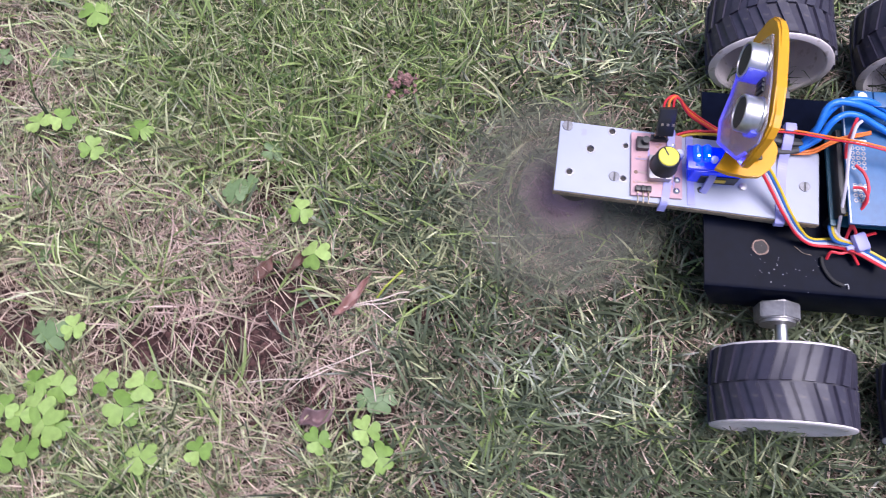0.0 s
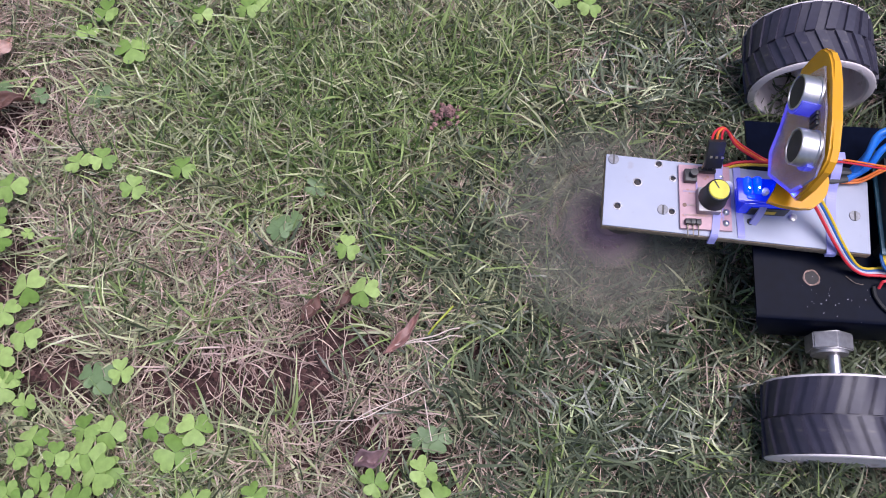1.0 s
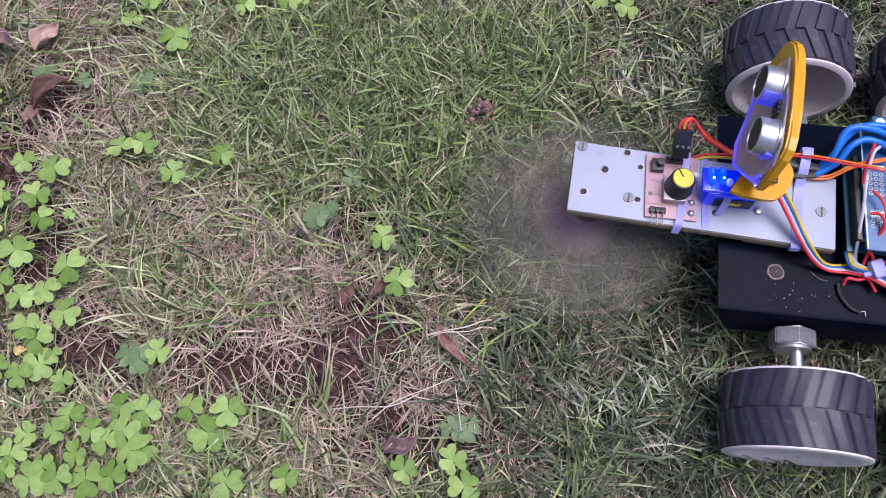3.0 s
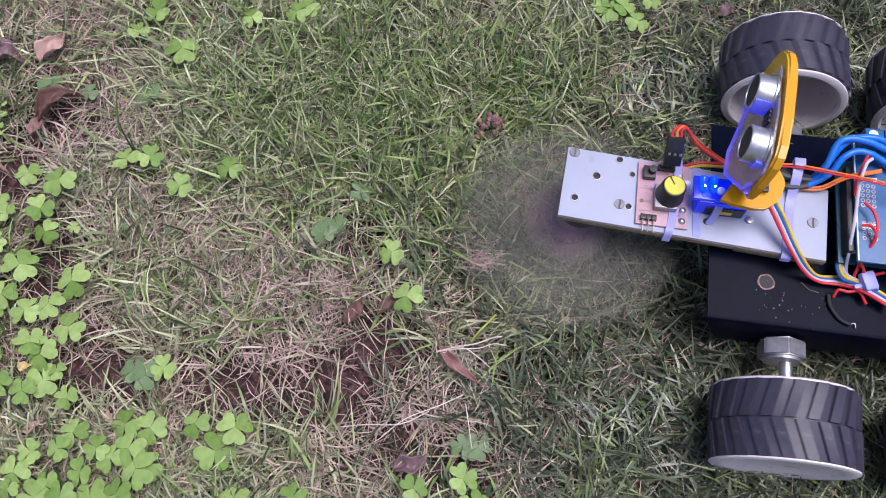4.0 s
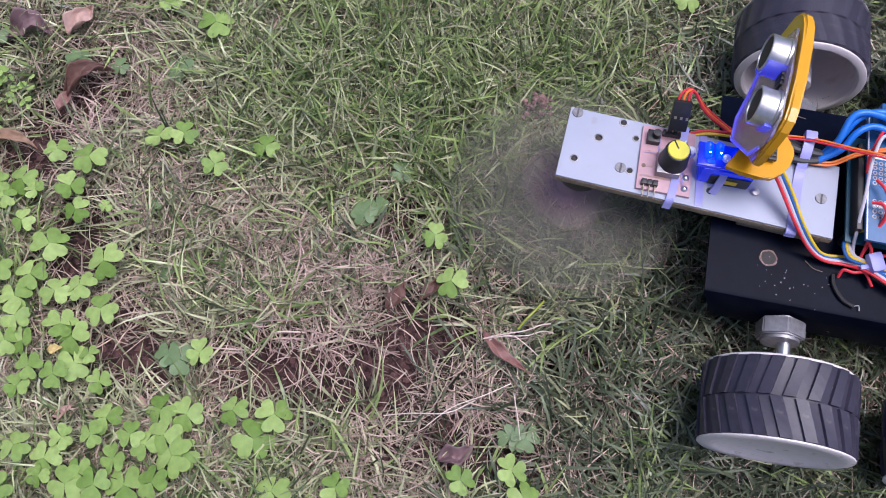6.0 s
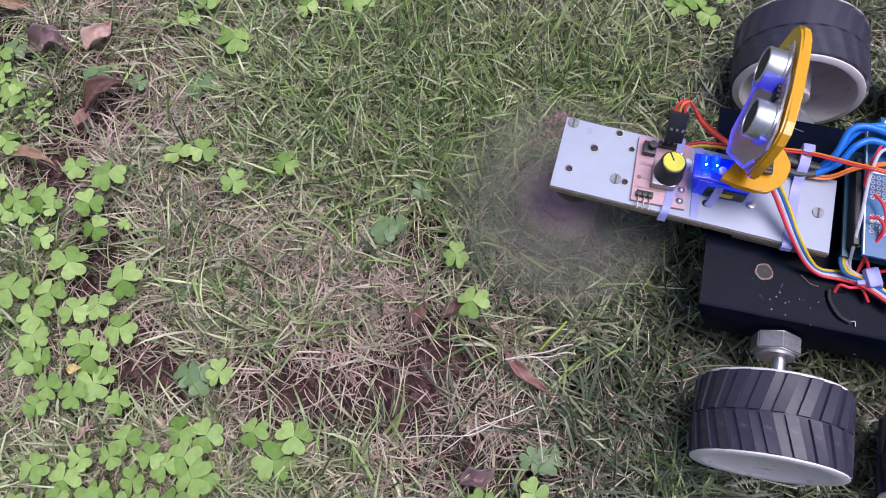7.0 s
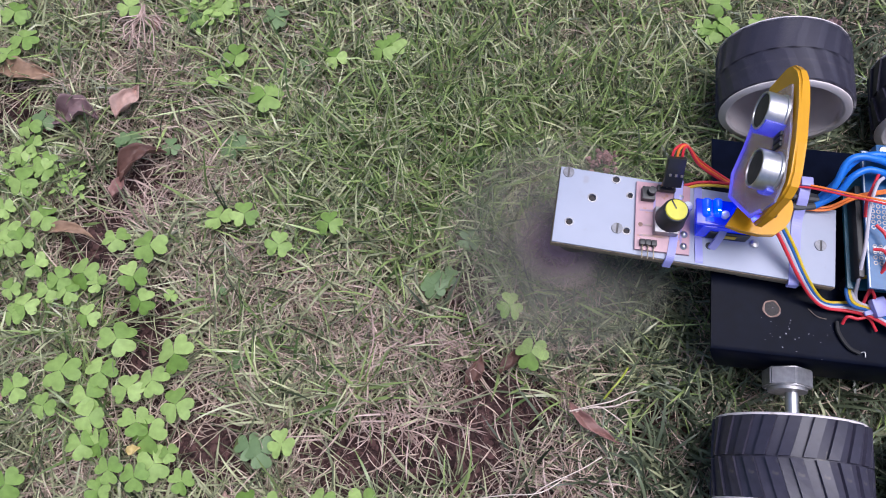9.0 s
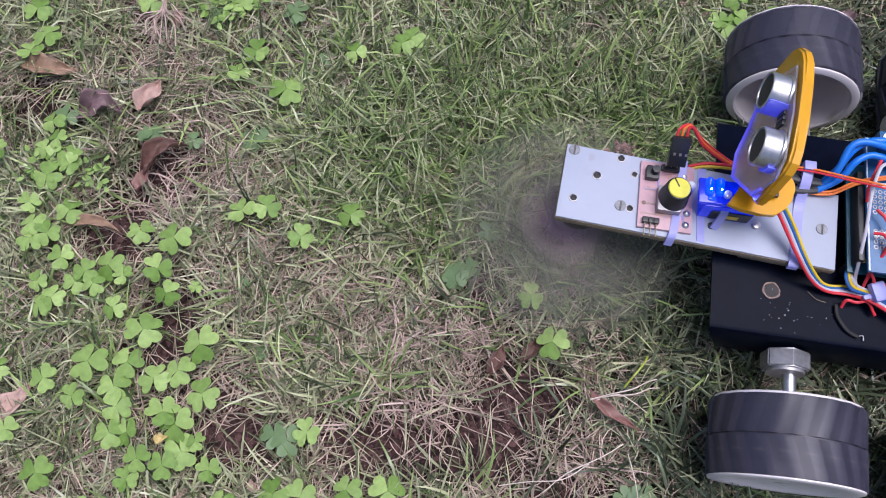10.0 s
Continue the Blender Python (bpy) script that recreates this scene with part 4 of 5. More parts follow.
    for u, v in ((-58.6, -6.6), (-58.8, -12.2), (-60.6, 11.5)):
        part("solder_joint", lathe(bmesh.new(), [(1.7, z), (1.2, z + 0.8), (0.4, z + 1.2), (0.1, z + 1.2)], at=(u, v, 0), seg=14), STEEL, board)
    return board


board = build_sensor_board()


def tie_strap(points, width, parent, label="", head=None):
    """A flat nylon strap laid along points, with its locking head."""
    bm = bmesh.new()
    path = smooth_path(points, 6)
    rows = []
    for k, p in enumerate(path):
        ahead = (path[min(k + 1, len(path) - 1)] - path[max(k - 1, 0)]).normalized()
        side = Vector((1, 0, 0)) - Vector((1, 0, 0)).dot(ahead) * ahead
        side.normalize()
        up = side.cross(ahead)
        rows.append([bm.verts.new((p + side * a * width / 2 + up * b) * MM) for a, b in ((-1, 0), (1, 0), (1, 1.1), (-1, 1.1))])
    for a, b in zip(rows, rows[1:]):
        for j in range(4):
            bm.faces.new((a[j], a[(j + 1) % 4], b[(j + 1) % 4], b[j]))
    bm.faces.new(rows[0])
    bm.faces.new(rows[-1])
    strap = part("cable_tie", bm, TIE, parent, label or "milky white nylon cable tie, blue lamp tint in its colour", smooth=False)
    if head:
        part("tie_head", box(bmesh.new(), head[0] - 2.7, head[0] + 2.7, head[1] - 2.2, head[1] + 2.2, head[2], head[2] + 4.2, 0.6), TIE, strap)
    return strap


tie_strap([(-61.0, 19.5, TOP - 3), (-61.2, 18.8, TOP + 2.6), (-62.0, 5, TOP + 2.4), (-63.5, -12, TOP + 2.2), (-64.5, -18.6, TOP + 1.4), (-65.0, -21, TOP - 3.5)], 3.6, robot)
tie_strap([(-52.0, 17.8, TOP - 3), (-52.2, 17.0, TOP + 0.6), (-52.0, 0, TOP + 0.4), (-51.4, -17.6, TOP + 0.4), (-51.3, -19.0, TOP - 3.5)], 3.4, robot)
tie_strap([(-6.0, 15.5, TOP - 2), (-6.2, 21.0, TOP + 7.5), (-6.8, 15.0, TOP + 6.4), (-7.6, 7.0, TOP + 1.4), (-8.4, -2, TOP + 0.4), (-9.6, -21.6, TOP + 0.4), (-9.7, -24.2, TOP - 3)], 4.6, robot, head=(-6.2, 22.0, TOP + 6.0))
tie_strap([(-44.0, 4.0, TOP + 14), (-43.6, -5.6, TOP + 10), (-44.6, -9.4, TOP + 4), (-46.0, -11.6, TOP + 0.3)], 3.4, robot)
part("tie_hole", lathe(bmesh.new(), [(1.7, TOP + 0.1), (0.2, TOP + 0.16)], at=(-46.2, -12.6, 0), seg=16), PLASTIC_BLACK, arm)


def build_servo():
    case = box(bmesh.new(), -53.5, -30.5, -6.2, 6.2, TOP + 0.2, TOP + 12.5, 0.7)
    servo = part("servo", case, SERVO_BLUE, robot, "translucent blue micro servo, its lamp light set as glow of the case")
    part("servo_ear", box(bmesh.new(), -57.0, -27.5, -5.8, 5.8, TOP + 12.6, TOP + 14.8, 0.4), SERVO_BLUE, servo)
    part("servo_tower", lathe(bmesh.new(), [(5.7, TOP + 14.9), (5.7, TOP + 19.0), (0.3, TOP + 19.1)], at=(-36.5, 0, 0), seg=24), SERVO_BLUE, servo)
    part("servo_label", box(bmesh.new(), -49.0, -31.2, -6.75, -6.3, TOP + 1.0, TOP + 8.5, 0.1), PLASTIC_BLACK, servo, "dark label with gold print")
    part("label_print", box(bmesh.new(), -42.0, -36.5, -7.05, -6.85, TOP + 3.0, TOP + 6.0), W_YELLOW, servo)
    for u, v in ((-52.6, 1.6), (-48.0, 2.0)):
        tube = lathe(bmesh.new(), [(0.9, -4.2), (1.7, -3.6), (1.9, -0.8), (1.5, -0.4), (1.9, 0.1), (1.9, 3.4), (1.3, 4.0)], at=(u, v, TOP + 15.2), axis="y", seg=18)
        part("blue_lamp", tube, LED_BLUE, servo, "lit blue lamp tube")
        part("lamp_glint", lathe(bmesh.new(), [(0.45, 0.0), (0.35, 0.4), (0.1, 0.5)], at=(u + 0.3, v - 1.8, TOP + 17.0), seg=10), LED_CORE, servo)
    # not a lamp: a glowing box stands for the lit patch of the case
    part("lamp_glow", box(bmesh.new(), -53.0, -49.4, -4.6, -2.8, TOP + 14.4, TOP + 15.6, 0.5), LED_BLUE, servo, "glowing box for the lamp-lit patch on the blue case")
    # a white stud draws the bright glint beside the blue lamps
    part("clear_screw", lathe(bmesh.new(), [(1.7, TOP + 14.85), (1.7, TOP + 16.6), (0.8, TOP + 17.0), (0.2, TOP + 17.0)], at=(-44.8, -1.2, 0), seg=18), LED_WHITE, servo)
    part("mount_screw", lathe(bmesh.new(), [(1.8, TOP), (1.8, TOP + 1.8), (0.2, TOP + 2.2)], at=(-27.0, -7.0, 0), seg=14), STEEL, servo)


build_servo()


def build_range_sensor():
    """Yellow bracket with two round transducers, leaning back."""
    z0 = TOP + 20.0
    tongue = [(-46.9, -8.8), (-40.6, -10.6), (-33.2, -11.5), (-27, -11.2), (-22.4, -7.5), (-19.7, -3.6), (-18.2, 2), (-18.4, 5), (-20.4, 8.5), (-24, 13), (-27, 24), (-36, 24), (-38.0, 8), (-41.2, 0.1)]
    bm = slab(bmesh.new(), tongue, lambda a, b, d: (a, b, z0 + d), 3.0)
    bmesh.ops.bevel(bm, geom=list(bm.edges), offset=0.4 * MM, segments=2, affect="EDGES")
    bracket = part("sensor_bracket", bm, ACRYLIC, robot, "glossy yellow acrylic sensor bracket", smooth=True)
    # the panel's own axes: a along it, b up its face, d behind the mouths of the cans
    yaw, lean = -0.116, 0.106
    n = Vector((-math.cos(yaw) * math.cos(lean), -math.sin(yaw) * math.cos(lean), math.sin(lean)))
    across = Vector((-math.sin(yaw), math.cos(yaw), 0.0))
    up = n.cross(across) * (1 if n.cross(across).z > 0 else -1)
    mouth = Vector((-44.2, 17.0, 114.4))

    def lay(off, bow=0.0):
        return lambda a, b, d: mouth + across * a + up * b - n * (off + d - bow * max(0.0, -10 - b))
    out = [(38, -2), (36, 3), (31, 8), (25, 10.6), (14, 11.4), (-4, 12), (-17, 11.4), (-22, 9.4), (-25, 5), (-28, -8), (-28.5, -18), (-22, -25), (-12, -29.5), (12, -29.5), (24, -25), (37, -17)]
    bm = slab(bmesh.new(), out, lay(10.0), 4.6)
    rims = [e for e in bm.edges if abs((e.verts[0].co - e.verts[1].co).normalized().dot(n)) < 0.9]
    bmesh.ops.bevel(bm, geom=rims, offset=1.0 * MM, segments=3, affect="EDGES")
    part("panel", bm, ACRYLIC, bracket, "yellow acrylic panel with cut corners", smooth=False)
    film = [(24, 7), (27, -6), (20, -19), (9, -23.5), (-2, -29.5), (-13, -29.5), (-27, -15), (-26.5, 2), (-20, 8), (0, 9.5)]
    part("front_plate", slab(bmesh.new(), film, lay(8.4, 0.25), 1.0), COVER, bracket, "milky front plate lit by the blue lamp")
    # a glowing wire along the border stands for the lamp-lit edge
    rim = [lay(8.2, 0.25)(a, b, 0) for a, b in ((20, -18.6), (9, -23), (-2, -29), (-13, -29), (-26.4, -15), (-26.4, -8))]
    part("plate_edge", wire(rim, 0.8, steps=1), EDGE_GLOW, bracket, "violet-blue glowing strip for the lamp-lit edge of the clear plate")
    for a in (13.0, -13.0):
        m = Matrix.Translation((mouth + across * a) * MM) @ Matrix((-n, across, up)).transposed().to_4x4()
        eye = lathe(bmesh.new(), [(8.5, 8.6), (8.5, 7.6), (8.0, 7.2), (8.0, 0.5), (7.7, 0.0), (7.1, 0.0), (6.9, 0.9)], axis="x", seg=36)
        bmesh.ops.transform(eye, matrix=m, verts=eye.verts)
        can = part("transducer", eye, STEEL, bracket, "round aluminium transducer can")
        gauze = lathe(bmesh.new(), [(7.0, 0.9), (6.8, 0.5), (0.2, 0.4)], axis="x", seg=32)
        bmesh.ops.transform(gauze, matrix=m, verts=gauze.verts)
        part("gauze", gauze, MESH_GREY, can, "dark gauze")
        # clear clip hugging the near side of the can, blue light added as glow
        # the short piece at negative a stands in for violet reflections
        wide, deep, far = (56, 9.0, 0.4) if a > 0 else (30, 3.0, 5.4)
        arc = [radians(180 + 20 + wide * (k / 8 - 0.5) * 2) for k in range(9)]
        ring = [(8.1 * math.cos(w), 8.1 * math.sin(w)) for w in arc] + [(9.4 * math.cos(w), 9.4 * math.sin(w)) for w in reversed(arc)]
        clip = slab(bmesh.new(), ring, lambda p, q, d, far=far: (far + d, p, q), deep)
        bmesh.ops.transform(clip, matrix=m, verts=clip.verts)
        part("holder", clip, SERVO_GLOW, bracket, "clear piece at the can, blue lamp light set as its glow")
    for a in (-2.4, 0.0, 2.4):
        chip = box(bmesh.new(), -0.7, 0.7, -0.9, 0.9, -3, 3, 0.2)
        bmesh.ops.transform(chip, matrix=Matrix.Translation(lay(7.6)(a, 2.0, 0) * MM) @ Matrix((-n, across, up)).transposed().to_4x4(), verts=chip.verts)
        part("sensor_chip", chip, PLASTIC_BLACK, bracket)
    for v in (2.2, 0.4, -1.4, -3.2):
        part("lead_end", box(bmesh.new(), -31.2, -26.6, v - 0.8, v + 0.8, z0 + 4.4, z0 + 6.4, 0.2), PLASTIC_BLACK, bracket)


build_range_sensor()


# the ribbon's two edges, yellow and red, and their height
RIBBON = [(-31.0, 4.0, -33.0, 2.0, 88), (-27.2, 0.2, -30.2, -2.2, 84), (-20.2, -3.0, -23.0, -6.6, 78), (-13.0, -10.4, -16.6, -12.8, 72), (-6.6, -20.0, -10.0, -20.8, 67), (2.6, -26.0, -0.6, -27.0, 58),
          (9.0, -27.4, 7.7, -30.0, 54), (18.0, -26.6, 18.0, -30.4, 54), (26.9, -29.2, 26.9, -33.4, 57), (42, -36, 41, -40, 56)]


def build_cables():
    z = TOP
    # flat four-way ribbon from the sensor
    for k, (mat, kind) in enumerate(((W_YELLOW, "yellow"), (W_NAVY, "blue"), (W_WHITE, "white"), (W_RED, "red"))):
        f = k / 3
        part("ribbon_wire", wire([(a + (c - a) * f, b + (d - b) * f, z) for a, b, c, d, z in RIBBON], 0.78), mat, robot, f"{kind} wire of a flat ribbon cable")
    # lead of the servo
    for k, (mat, kind) in enumerate(((W_RED, "red"), (W_ORANGE, "orange"), (W_RED, "red"))):
        o = k * 1.25
        part("servo_wire", wire([(-69 + o * 1.9, 21 + o * 0.2, z + 17), (-68 + o * 1.5, 25.5 + o * 0.1, z + 20), (-63 + o * 0.4, 28.5 - o * 0.5, z + 19), (-55, 27.0 - o, z + 10), (-45, 26.5 - o, z + 1), (-34, 24 - o, z - 4), (-20, 22 - o, z - 5), (-6, 20 - o, z + 1)], 0.62), mat, robot, f"{kind} servo wire")
    for k, (mat, kind) in enumerate(((W_RED, "red"), (W_YELLOW, "yellow"))):
        o = k * 1.6
        part("supply_wire", wire([(-58, 18.6 - o, z - 1), (-50, 20.2 - o, z + 1.2), (-36, 20.6 - o, z + 1.5), (-18, 19.6 - o, z + 1.8), (-6, 18.6 - o, z + 2)], 0.72), mat, robot, f"{kind} supply wire")
    # thick blue motor leads out of black sleeves
    for pts in ([(-24, 21, 66), (-10.3, 16.8, 66), (1.5, 16.3, 66), (4.8, 20.2, 74), (7.5, 28.4, 80), (11.7, 31.2, 82), (18.1, 31.4, 82), (26.9, 30.4, 80), (44, 26, 74)],
                [(-24, 15, 65), (-9.8, 12.0, 65), (-0.7, 13.5, 65), (7.7, 18.3, 70), (11.7, 24.1, 76), (17.3, 27.5, 78), (23.6, 27.1, 78), (28.9, 26.0, 76), (44, 20, 72)],
                [(-22, 24, 64), (-8, 19.6, 64), (2.0, 18.0, 63.6), (6.6, 23.0, 70), (10.5, 29.4, 77), (16, 33.0, 80), (24, 34.0, 81), (32, 33.0, 79), (44, 31, 72)]):
        part("sleeve", wire(pts[:3], 1.75), SLEEVE_GREY, robot, "dark grey heat-shrink sleeve")
        part("motor_lead", wire(pts[2:], 1.6, seg=10), W_BLUE, robot, "thick blue motor lead")
    for k, (mat, a) in enumerate(((W_ORANGE, 0.0), (W_RED, 1.3))):
        part("signal_wire", wire([(-30, 22.0 - a, z + 3), (-14, 21.4 - a, z + 7), (-4, 20.0 - a, z + 10), (10, 15.6 - a, z + 15), (25, 11.0 - a, z + 20), (44, 8 - a, z + 18)], 0.5), mat, robot, "thin signal wire crossing the boards")
    for k in range(2):
        part("signal_wire", wire([(-4, 13.2 - k * 1.4, z + 2), (6, 14.0 - k * 1.4, z + 3), (16, 18.4 - k * 1.3, z + 8), (30, 21 - k, z + 13)], 0.62), W_ORANGE, robot, "thin orange signal wire")
    # loose leads over the boards
    part("white_lead", wire([(24, 24, z + 17), (20.6, 20, z + 18), (18.4, 10, z + 15), (17.0, -6, z + 12), (17.4, -18, z + 4), (20.5, -26, 56), (30, -28, 56)], 0.8), W_WHITE, robot, "white loose lead")
    part("red_lead", wire([(22.5, 26, z + 16), (19.8, 20, z + 16.5), (18.6, 14, z + 12), (19.0, 8, z + 9)], 0.75), W_RED, robot, "red loose lead")
    for k, pts in enumerate(([(21.5, 3, z + 13), (25, -2, z + 14), (26.5, -10, z + 13), (25, -18, z + 6), (23.5, -25, 58)], [(20, -8, z + 12), (24, -9, z + 13.5), (26, -14, z + 12), (23.5, -20, z + 4), (23, -27, 57)],
                             [(22, -22, z + 4), (25, -25, z + 1), (28, -26, 58), (36, -24, 60)], [(15.5, -36, 52), (16.5, -33.5, 55), (21, -33.8, 55), (26, -33, 55), (30, -38, 53)])):
        part("red_lead", wire(pts, 0.72), W_RED, robot, "red loose lead")
    for k, mat in enumerate((W_NAVY, W_YELLOW, W_WHITE)):
        part("looped_lead", wire([(16.5 + k, -19 - k, 57), (14.6 + k * 1.3, -23.5 - k * 0.2, 59), (17 + k * 1.2, -28.6 + k, 58), (24, -30 + k, 57), (34, -32 + k, 57)], 0.8), mat, robot, "lead looped by the boards")
    part("yellow_lead", wire([(19, -18, z + 3), (25, -17.5, z + 5), (36, -20, z + 6)], 0.75), W_YELLOW, robot, "yellow loose lead")
    part("black_lead", wire([(13.5, -35.0, 51.4), (14.0, -40, 51.4), (18, -46, 51.4), (23, -48.5, 51.4)], 0.95), W_BLACK, robot, "black taped wire end")
    part("bare_strand", wire([(22.5, -48.4, 51.4), (25.2, -47.6, 51.2), (25.6, -49.8, 51.0)], 0.25), STEEL, robot)
    part("cable_tie", box(bmesh.new(), 25.5, 32.0, -33.2, -24.5, 57.0, 61.2, 1.2, turn=pose(0, 0, 0, 8, 0, 22)), TIE, robot, "milky white nylon cable tie, blue lamp tint in its colour")
    part("tie_tail", box(bmesh.new(), 22.5, 27.5, -32.4, -30.4, 57.4, 58.6, 0.3, turn=pose(0, 0, 0, 0, 0, 20)), TIE, robot)


build_cables()


def build_controllers():
    z = 53.0
    low = part("controller_board", box(bmesh.new(), 14.6, 68, -22, 32, z + 6.0, z + 7.6, 0.2), PCB_TEAL, robot, "teal controller board under a blue shield")
    for u, v in ((18, -18), (18, 28), (64, -18), (64, 28)):
        part("standoff", lathe(bmesh.new(), [(2.6, 50.2), (2.6, z + 6.0)], at=(u, v, 0), seg=14), PLASTIC_BLACK, low)
    part("socket_strip", box(bmesh.new(), 16.2, 18.8, -19, 24, z + 7.7, z + 15.6, 0.2), PLASTIC_BLACK, low, "black pin socket strip")
    up = part("shield_board", box(bmesh.new(), 19.0, 72, -24.5, 41, z + 16.0, z + 17.6, 0.2), PCB_BLUE, robot, "blue shield board with white print and plated holes")
    zz = z + 17.6
    part("print_edge", box(bmesh.new(), 19.3, 19.9, -24, 40.5, zz, zz + 0.12), PRINT, up)
    part("print_edge", box(bmesh.new(), 19.3, 40, 40.0, 40.6, zz, zz + 0.12), PRINT, up)
    for j in range(9):
        for i in range(3):
            u, v = 22.6 + i * 2.54, 14.0 - 2.54 * j - (6.5 if j > 4 else 0)
            part("plated_hole", lathe(bmesh.new(), [(0.55, zz + 0.05), (0.6, zz + 0.2), (1.02, zz + 0.18), (1.05, zz + 0.02)], at=(u, v, 0), seg=12, close=False), GALV, up)
    for v in (18.2, 16.6, -5.6, -7.4):
        part("print_bar", box(bmesh.new(), 22.0, 29.5, v - 0.45, v + 0.45, zz, zz + 0.1), PRINT, up)
    part("terminal_block", box(bmesh.new(), 21.0, 29.5, 31.5, 39.5, zz, zz + 9.5, 0.4), PCB_BLUE, up, "blue screw terminal block")
    part("terminal_screw", lathe(bmesh.new(), [(2.2, zz + 9.6), (2.2, zz + 10.2), (0.2, zz + 10.3)], at=(24.4, 36.2, 0), seg=16), STEEL, up)
    for k in range(3):
        part("terminal_block", box(bmesh.new(), 30 + k * 10, 39 + k * 10, 31.5, 39.5, zz, zz + 9.5, 0.4), PCB_BLUE, up, "blue screw terminal block")


build_controllers()


def build_cutter():
    """The motor under the arm's tip with a hub and thin trimming strips."""
    u, v = -108.0, -3.0
    motor = part("cutter_motor", lathe(bmesh.new(), [(10.4, 46.0), (11.0, 47.0), (11.0, ARM_Z - 4.4), (10.6, ARM_Z - 3.7)], at=(-104.5, -3.5, 0), seg=36), PLASTIC_BLACK, robot, "round dark motor under the tip of the arm")
    part("motor_band", lathe(bmesh.new(), [(11.0, 55.4), (11.6, 55.6), (11.6, 56.2), (11.0, 56.4)], at=(-104.5, -3.5, 0), seg=36, close=False), COPPER, motor, "copper coloured band")
    hub = part("cutter", lathe(bmesh.new(), [(5.0, -4.0), (6.0, -2.0), (6.0, 6.0), (4.0, 9.0), (3.0, 21.5)], seg=24), CUTTER, robot, "pinkish spinning cutter hub with trimming strips", m=pose(u * MM, v * MM, 25 * MM))
    for k in range(9):
        turn = pose(0, 0, 0, 12, 0, 40 * k)
        bm = slab(bmesh.new(), [(12, -2.6), (34, -4.2), (48, -3.9), (56, -2.2), (60, 0.4), (55, 2.8), (34, 4.0), (12, 2.6)], lambda a, b, d: (a, b, -0.5 + d), 1.0)
        bmesh.ops.transform(bm, matrix=turn, verts=bm.verts)
        part("trimming_strip", bm, CUTTER_BLADE, hub, "thin grey trimming strip, blurred by its spin")
        bm = slab(bmesh.new(), [(4, -1.6), (10, -2.4), (16, -1.6), (23, -0.5), (23, 0.5), (16, 1.6), (10, 2.4), (4, 1.6)], lambda a, b, d: (a, b, 4.0 + d), 1.4)
        bmesh.ops.transform(bm, matrix=pose(0, 0, 0, 18, 0, 40 * k + 20), verts=bm.verts)
        part("hub_vane", bm, CUTTER, hub, "pinkish plastic vane")
    rng = random.Random(12)
    for k in range(20):
        r, a, n = rng.uniform(20, 56), rng.uniform(0, 6.28), rng.uniform(7, 18)
        h, grow = rng.uniform(-3, 7), rng.uniform(-11, 11)
        pts = [((r + grow * f) * math.cos(a + n * f / r), (r + grow * f) * math.sin(a + n * f / r), h + rng.uniform(-1, 1)) for f in (-0.5, 0, 0.5)]
        part("caught_straw", wire(pts, rng.uniform(0.35, 0.8), seg=5, steps=3), rng.choice((STRAW, GRASS)), hub)
    return hub


cutter = build_cutter()


def build_clump():
    """A loose clump of dead straw that the cutter drags out and swallows again."""
    rng, tuft = random.Random(9), new("straw_clump")
    for k in range(46):
        a, n, e = rng.gauss(2.2, 0.6), rng.uniform(3, 10), rng.uniform(-2, 4)
        x, y, c = rng.gauss(0, 4.5), rng.gauss(0, 3.5), rng.gauss(0, 1.5)
        bm = bmesh.new()
        dx, dy = n * math.cos(a), n * math.sin(a)
        wire([(x - dx, y - dy, rng.uniform(-2, 2)), (x + c, y + c, e), (x + dx, y + dy, rng.uniform(-2, 3))], rng.uniform(0.14, 0.34), bm, seg=5, steps=3)
        part("stalk", bm, PINK_STRAW, tuft)
    return tagged(tuft, "loose clump of pinkish dead straw at the cutter", "grass")


clump = build_clump()


# ---- what moves ----
ROBOT = [
    (0.0, 0.2245, -0.0150, -0.0030, -5.65), (0.5, 0.2241, -0.0149, -0.0032, -5.63), (1.0, 0.2217, -0.0148, -0.0042, -5.58), (1.5, 0.2116, -0.0147, -0.0042, -4.74),
    (2.0, 0.2021, -0.0138, -0.0018, -5.34), (3.5, 0.1831, -0.0109, 0.0008, -6.98), (4.0, 0.1783, -0.0086, -0.0006, -7.75), (4.5, 0.1711, -0.0071, 0.0000, -9.20),
    (5.0, 0.1663, -0.0067, 0.0001, -9.57), (5.5, 0.1594, -0.0063, 0.0015, -10.26), (7.0, 0.1380, -0.0020, 0.0031, -11.33), (7.5, 0.1332, -0.0012, 0.0032, -11.69),
    (8.0, 0.1254, -0.0004, 0.0035, -11.27), (8.5, 0.1200, 0.0016, 0.0007, -9.56), (9.0, 0.1125, 0.0015, 0.0008, -9.04), (9.5, 0.1083, 0.0027, -0.0002, -9.87),
    (10.0, 0.1045, 0.0037, 0.0024, -11.24),
]


# degrees in a tenth of a second: one wheel slips at both ends of the way, the other loses its grip at about 4 s
SLIP = [(0.0, 24), (1.8, 22), (2.1, 12), (2.5, 16), (3.6, 17), (3.9, 9), (4.2, 20), (4.6, 22), (4.9, 6), (5.1, 2), (8.6, 2), (9.1, 6), (9.5, 11), (9.8, 22), (10.0, 50)]
SPIN = [(0.0, 2), (3.75, 2), (4.3, 70), (10.0, 70)]


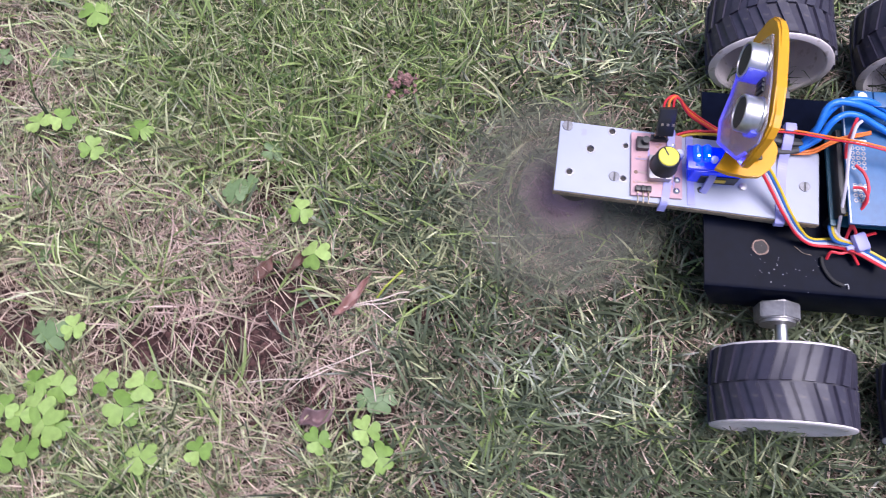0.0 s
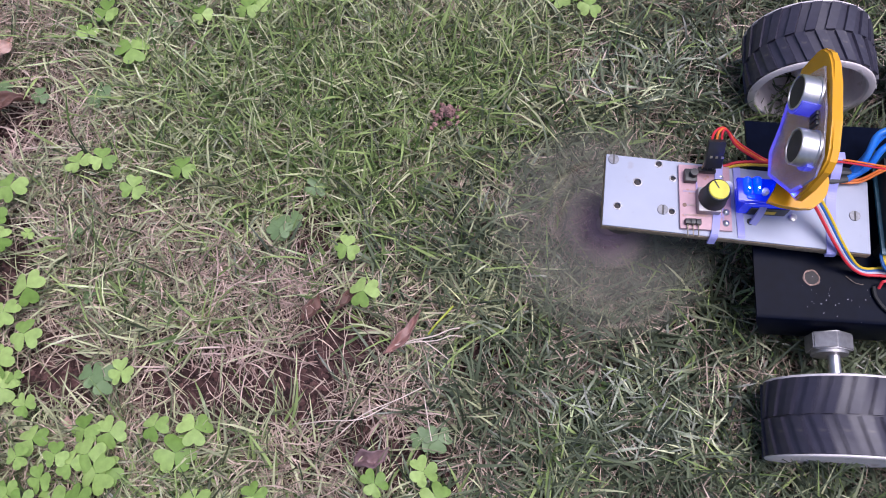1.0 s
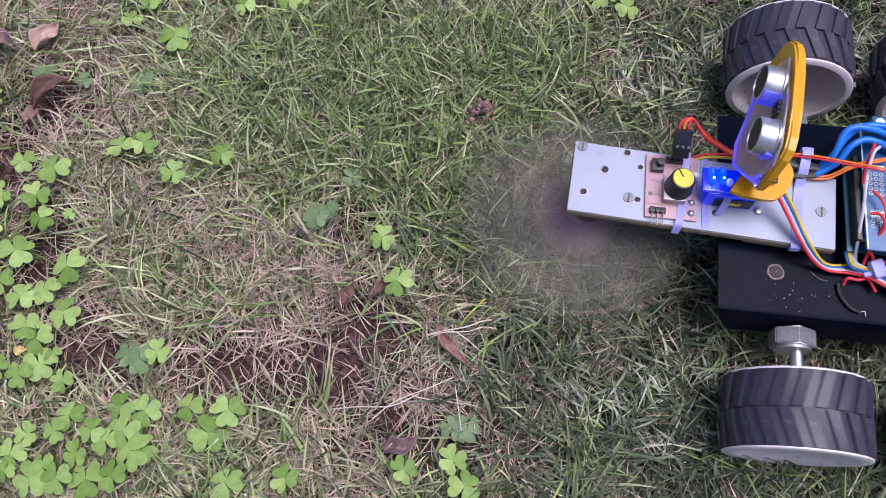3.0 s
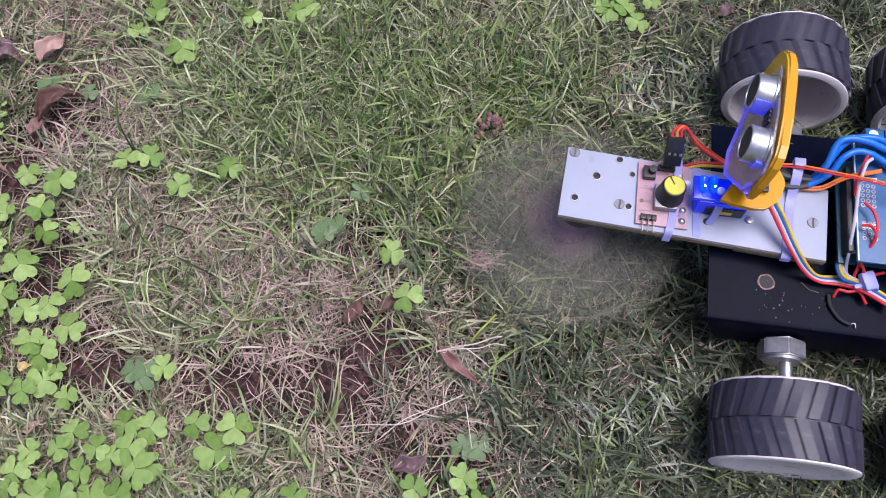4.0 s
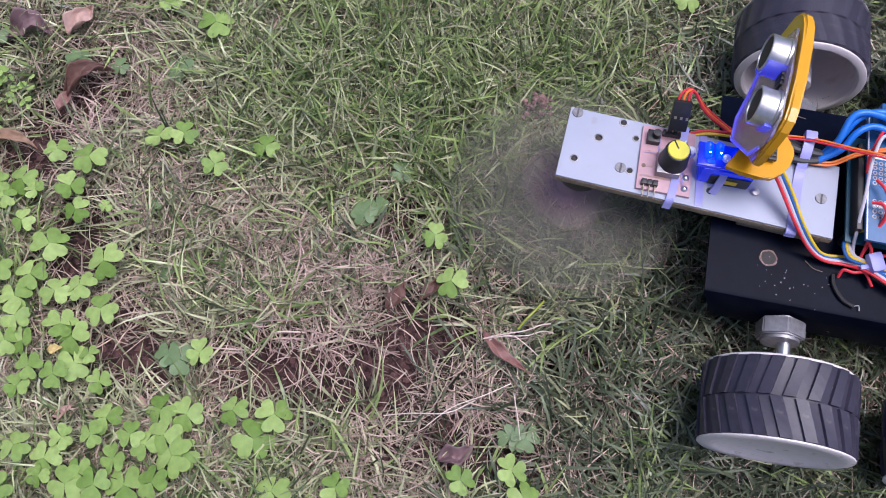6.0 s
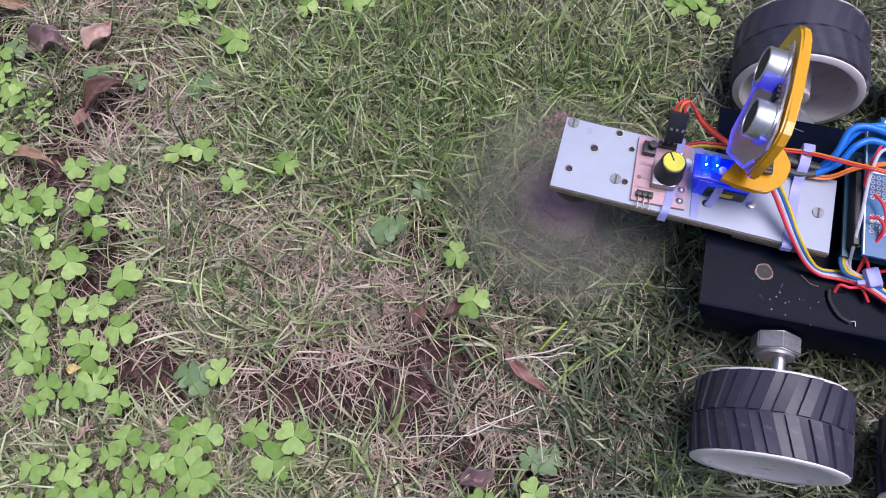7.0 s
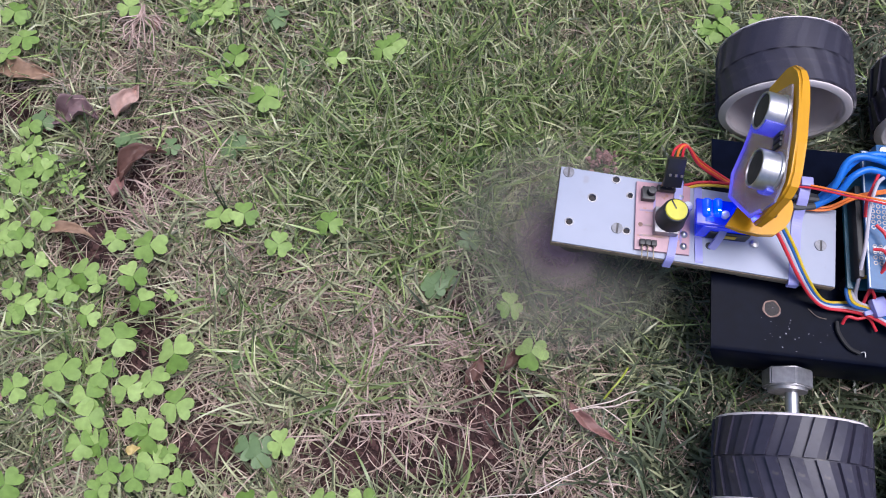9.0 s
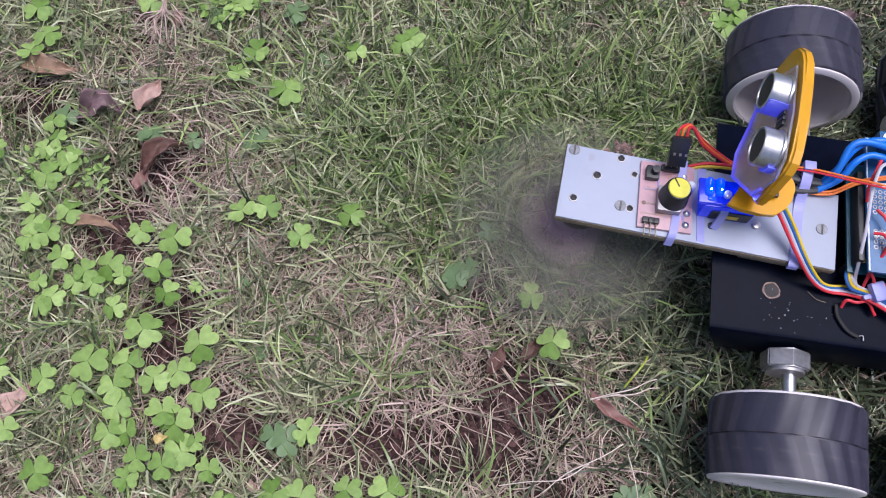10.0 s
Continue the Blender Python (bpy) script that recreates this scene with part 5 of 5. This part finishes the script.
# the body rocks a little on its wheels: seconds, degrees of roll and of pitch
TILT = [(0.0, 1.4, 0.9), (1.0, 1.4, 0.9), (2.0, 0.8, 0.5), (4.5, 0.0, 0.0), (7.0, -1.0, 0.3), (7.5, -0.4, 0.9), (8.0, 0.5, 1.3), (8.5, 1.0, 2.0), (9.0, 1.0, 2.6), (9.5, 0.8, 2.7), (10.0, 0.3, 2.7)]


def rocked(t, x, y, z, yaw):
    times, rolls, pitches = zip(*TILT)
    lean = pose(0, 0, 0, float(np.interp(t, times, rolls)), float(np.interp(t, times, pitches)), 0)
    return pose(x, y, z, 0, 0, yaw) @ Matrix.Translation((0, 0, 0.05)) @ lean @ Matrix.Translation((0, 0, -0.05))


def motions():
    walk(robot, [(row[0], rocked(*row)) for row in ROBOT])
    roll = [(t, math.degrees((ROBOT[0][1] - x) / (WHEEL_R * MM))) for t, x, y, z, yaw in ROBOT]
    for wheel, fast in WHEELS:
        at = wheel.location.copy()
        if not fast:
            walk(wheel, [(t, pose(*at, wheel["camber"]) @ pose(0, 0, 0, 0, -a, 0)) for t, a in roll])
            continue
        rows, angle = [], 0.0
        times, rates = zip(*(SLIP if fast == 2 else SPIN))
        for k in range(101):
            rows.append((k / 10, pose(*at, wheel["camber"]) @ pose(0, 0, 0, 0, -angle, 0)))
            angle += float(np.interp(k / 10 + 0.05, times, rates))
        walk(wheel, rows)
    walk(clump, [(0.0, pose(0.105, 0.0, 0.006, 0, 0, 0)), (3.3, pose(0.075, 0.0, 0.006, 0, 0, 0)), (3.75, pose(0.060, -0.010, 0.007, 0, 0, 20)), (4.0, pose(0.0265, -0.0125, 0.014, 0, 0, 55)), (4.5, pose(0.0295, -0.0365, 0.016, 0, 0, 75)),
                 (4.8, pose(0.0295, -0.0420, 0.014, 0, 0, 95)), (5.1, pose(0.0500, -0.0150, 0.006, 0, 0, 140)), (5.4, pose(0.0560, 0.0, 0.005, 0, 0, 150)), (10.0, pose(0.0, 0.004, 0.005, 0, 0, 150))])
    # the draught of the cutter turns this leaf over at about 1.6 s
    walk(blown_leaf, [(0.0, pose(.0090, -.0566, .011, 0, 0, 50)), (1.5, pose(.0090, -.0566, .011, 0, 0, 50)), (1.6, pose(.0100, -.0590, .013, 10, 0, 15)), (1.7, pose(.0130, -.0640, .014, 0, 0, -35)), (1.8, pose(.0145, -.0660, .012, 0, 0, -55)),
                      (2.2, pose(.0150, -.0672, .011, 0, 0, -58)), (3.3, pose(.0138, -.0692, .010, 0, 0, -50)), (4.5, pose(.0123, -.0700, .010, 0, 0, -43)), (10.0, pose(.0123, -.0695, .010, 0, 0, -43))])
    at = cutter.location.copy()
    walk(cutter, [(k / FPS, pose(*at, 0, 0, (-84.0 * k) % 360)) for k in range(10 * FPS + 1)])


motions()
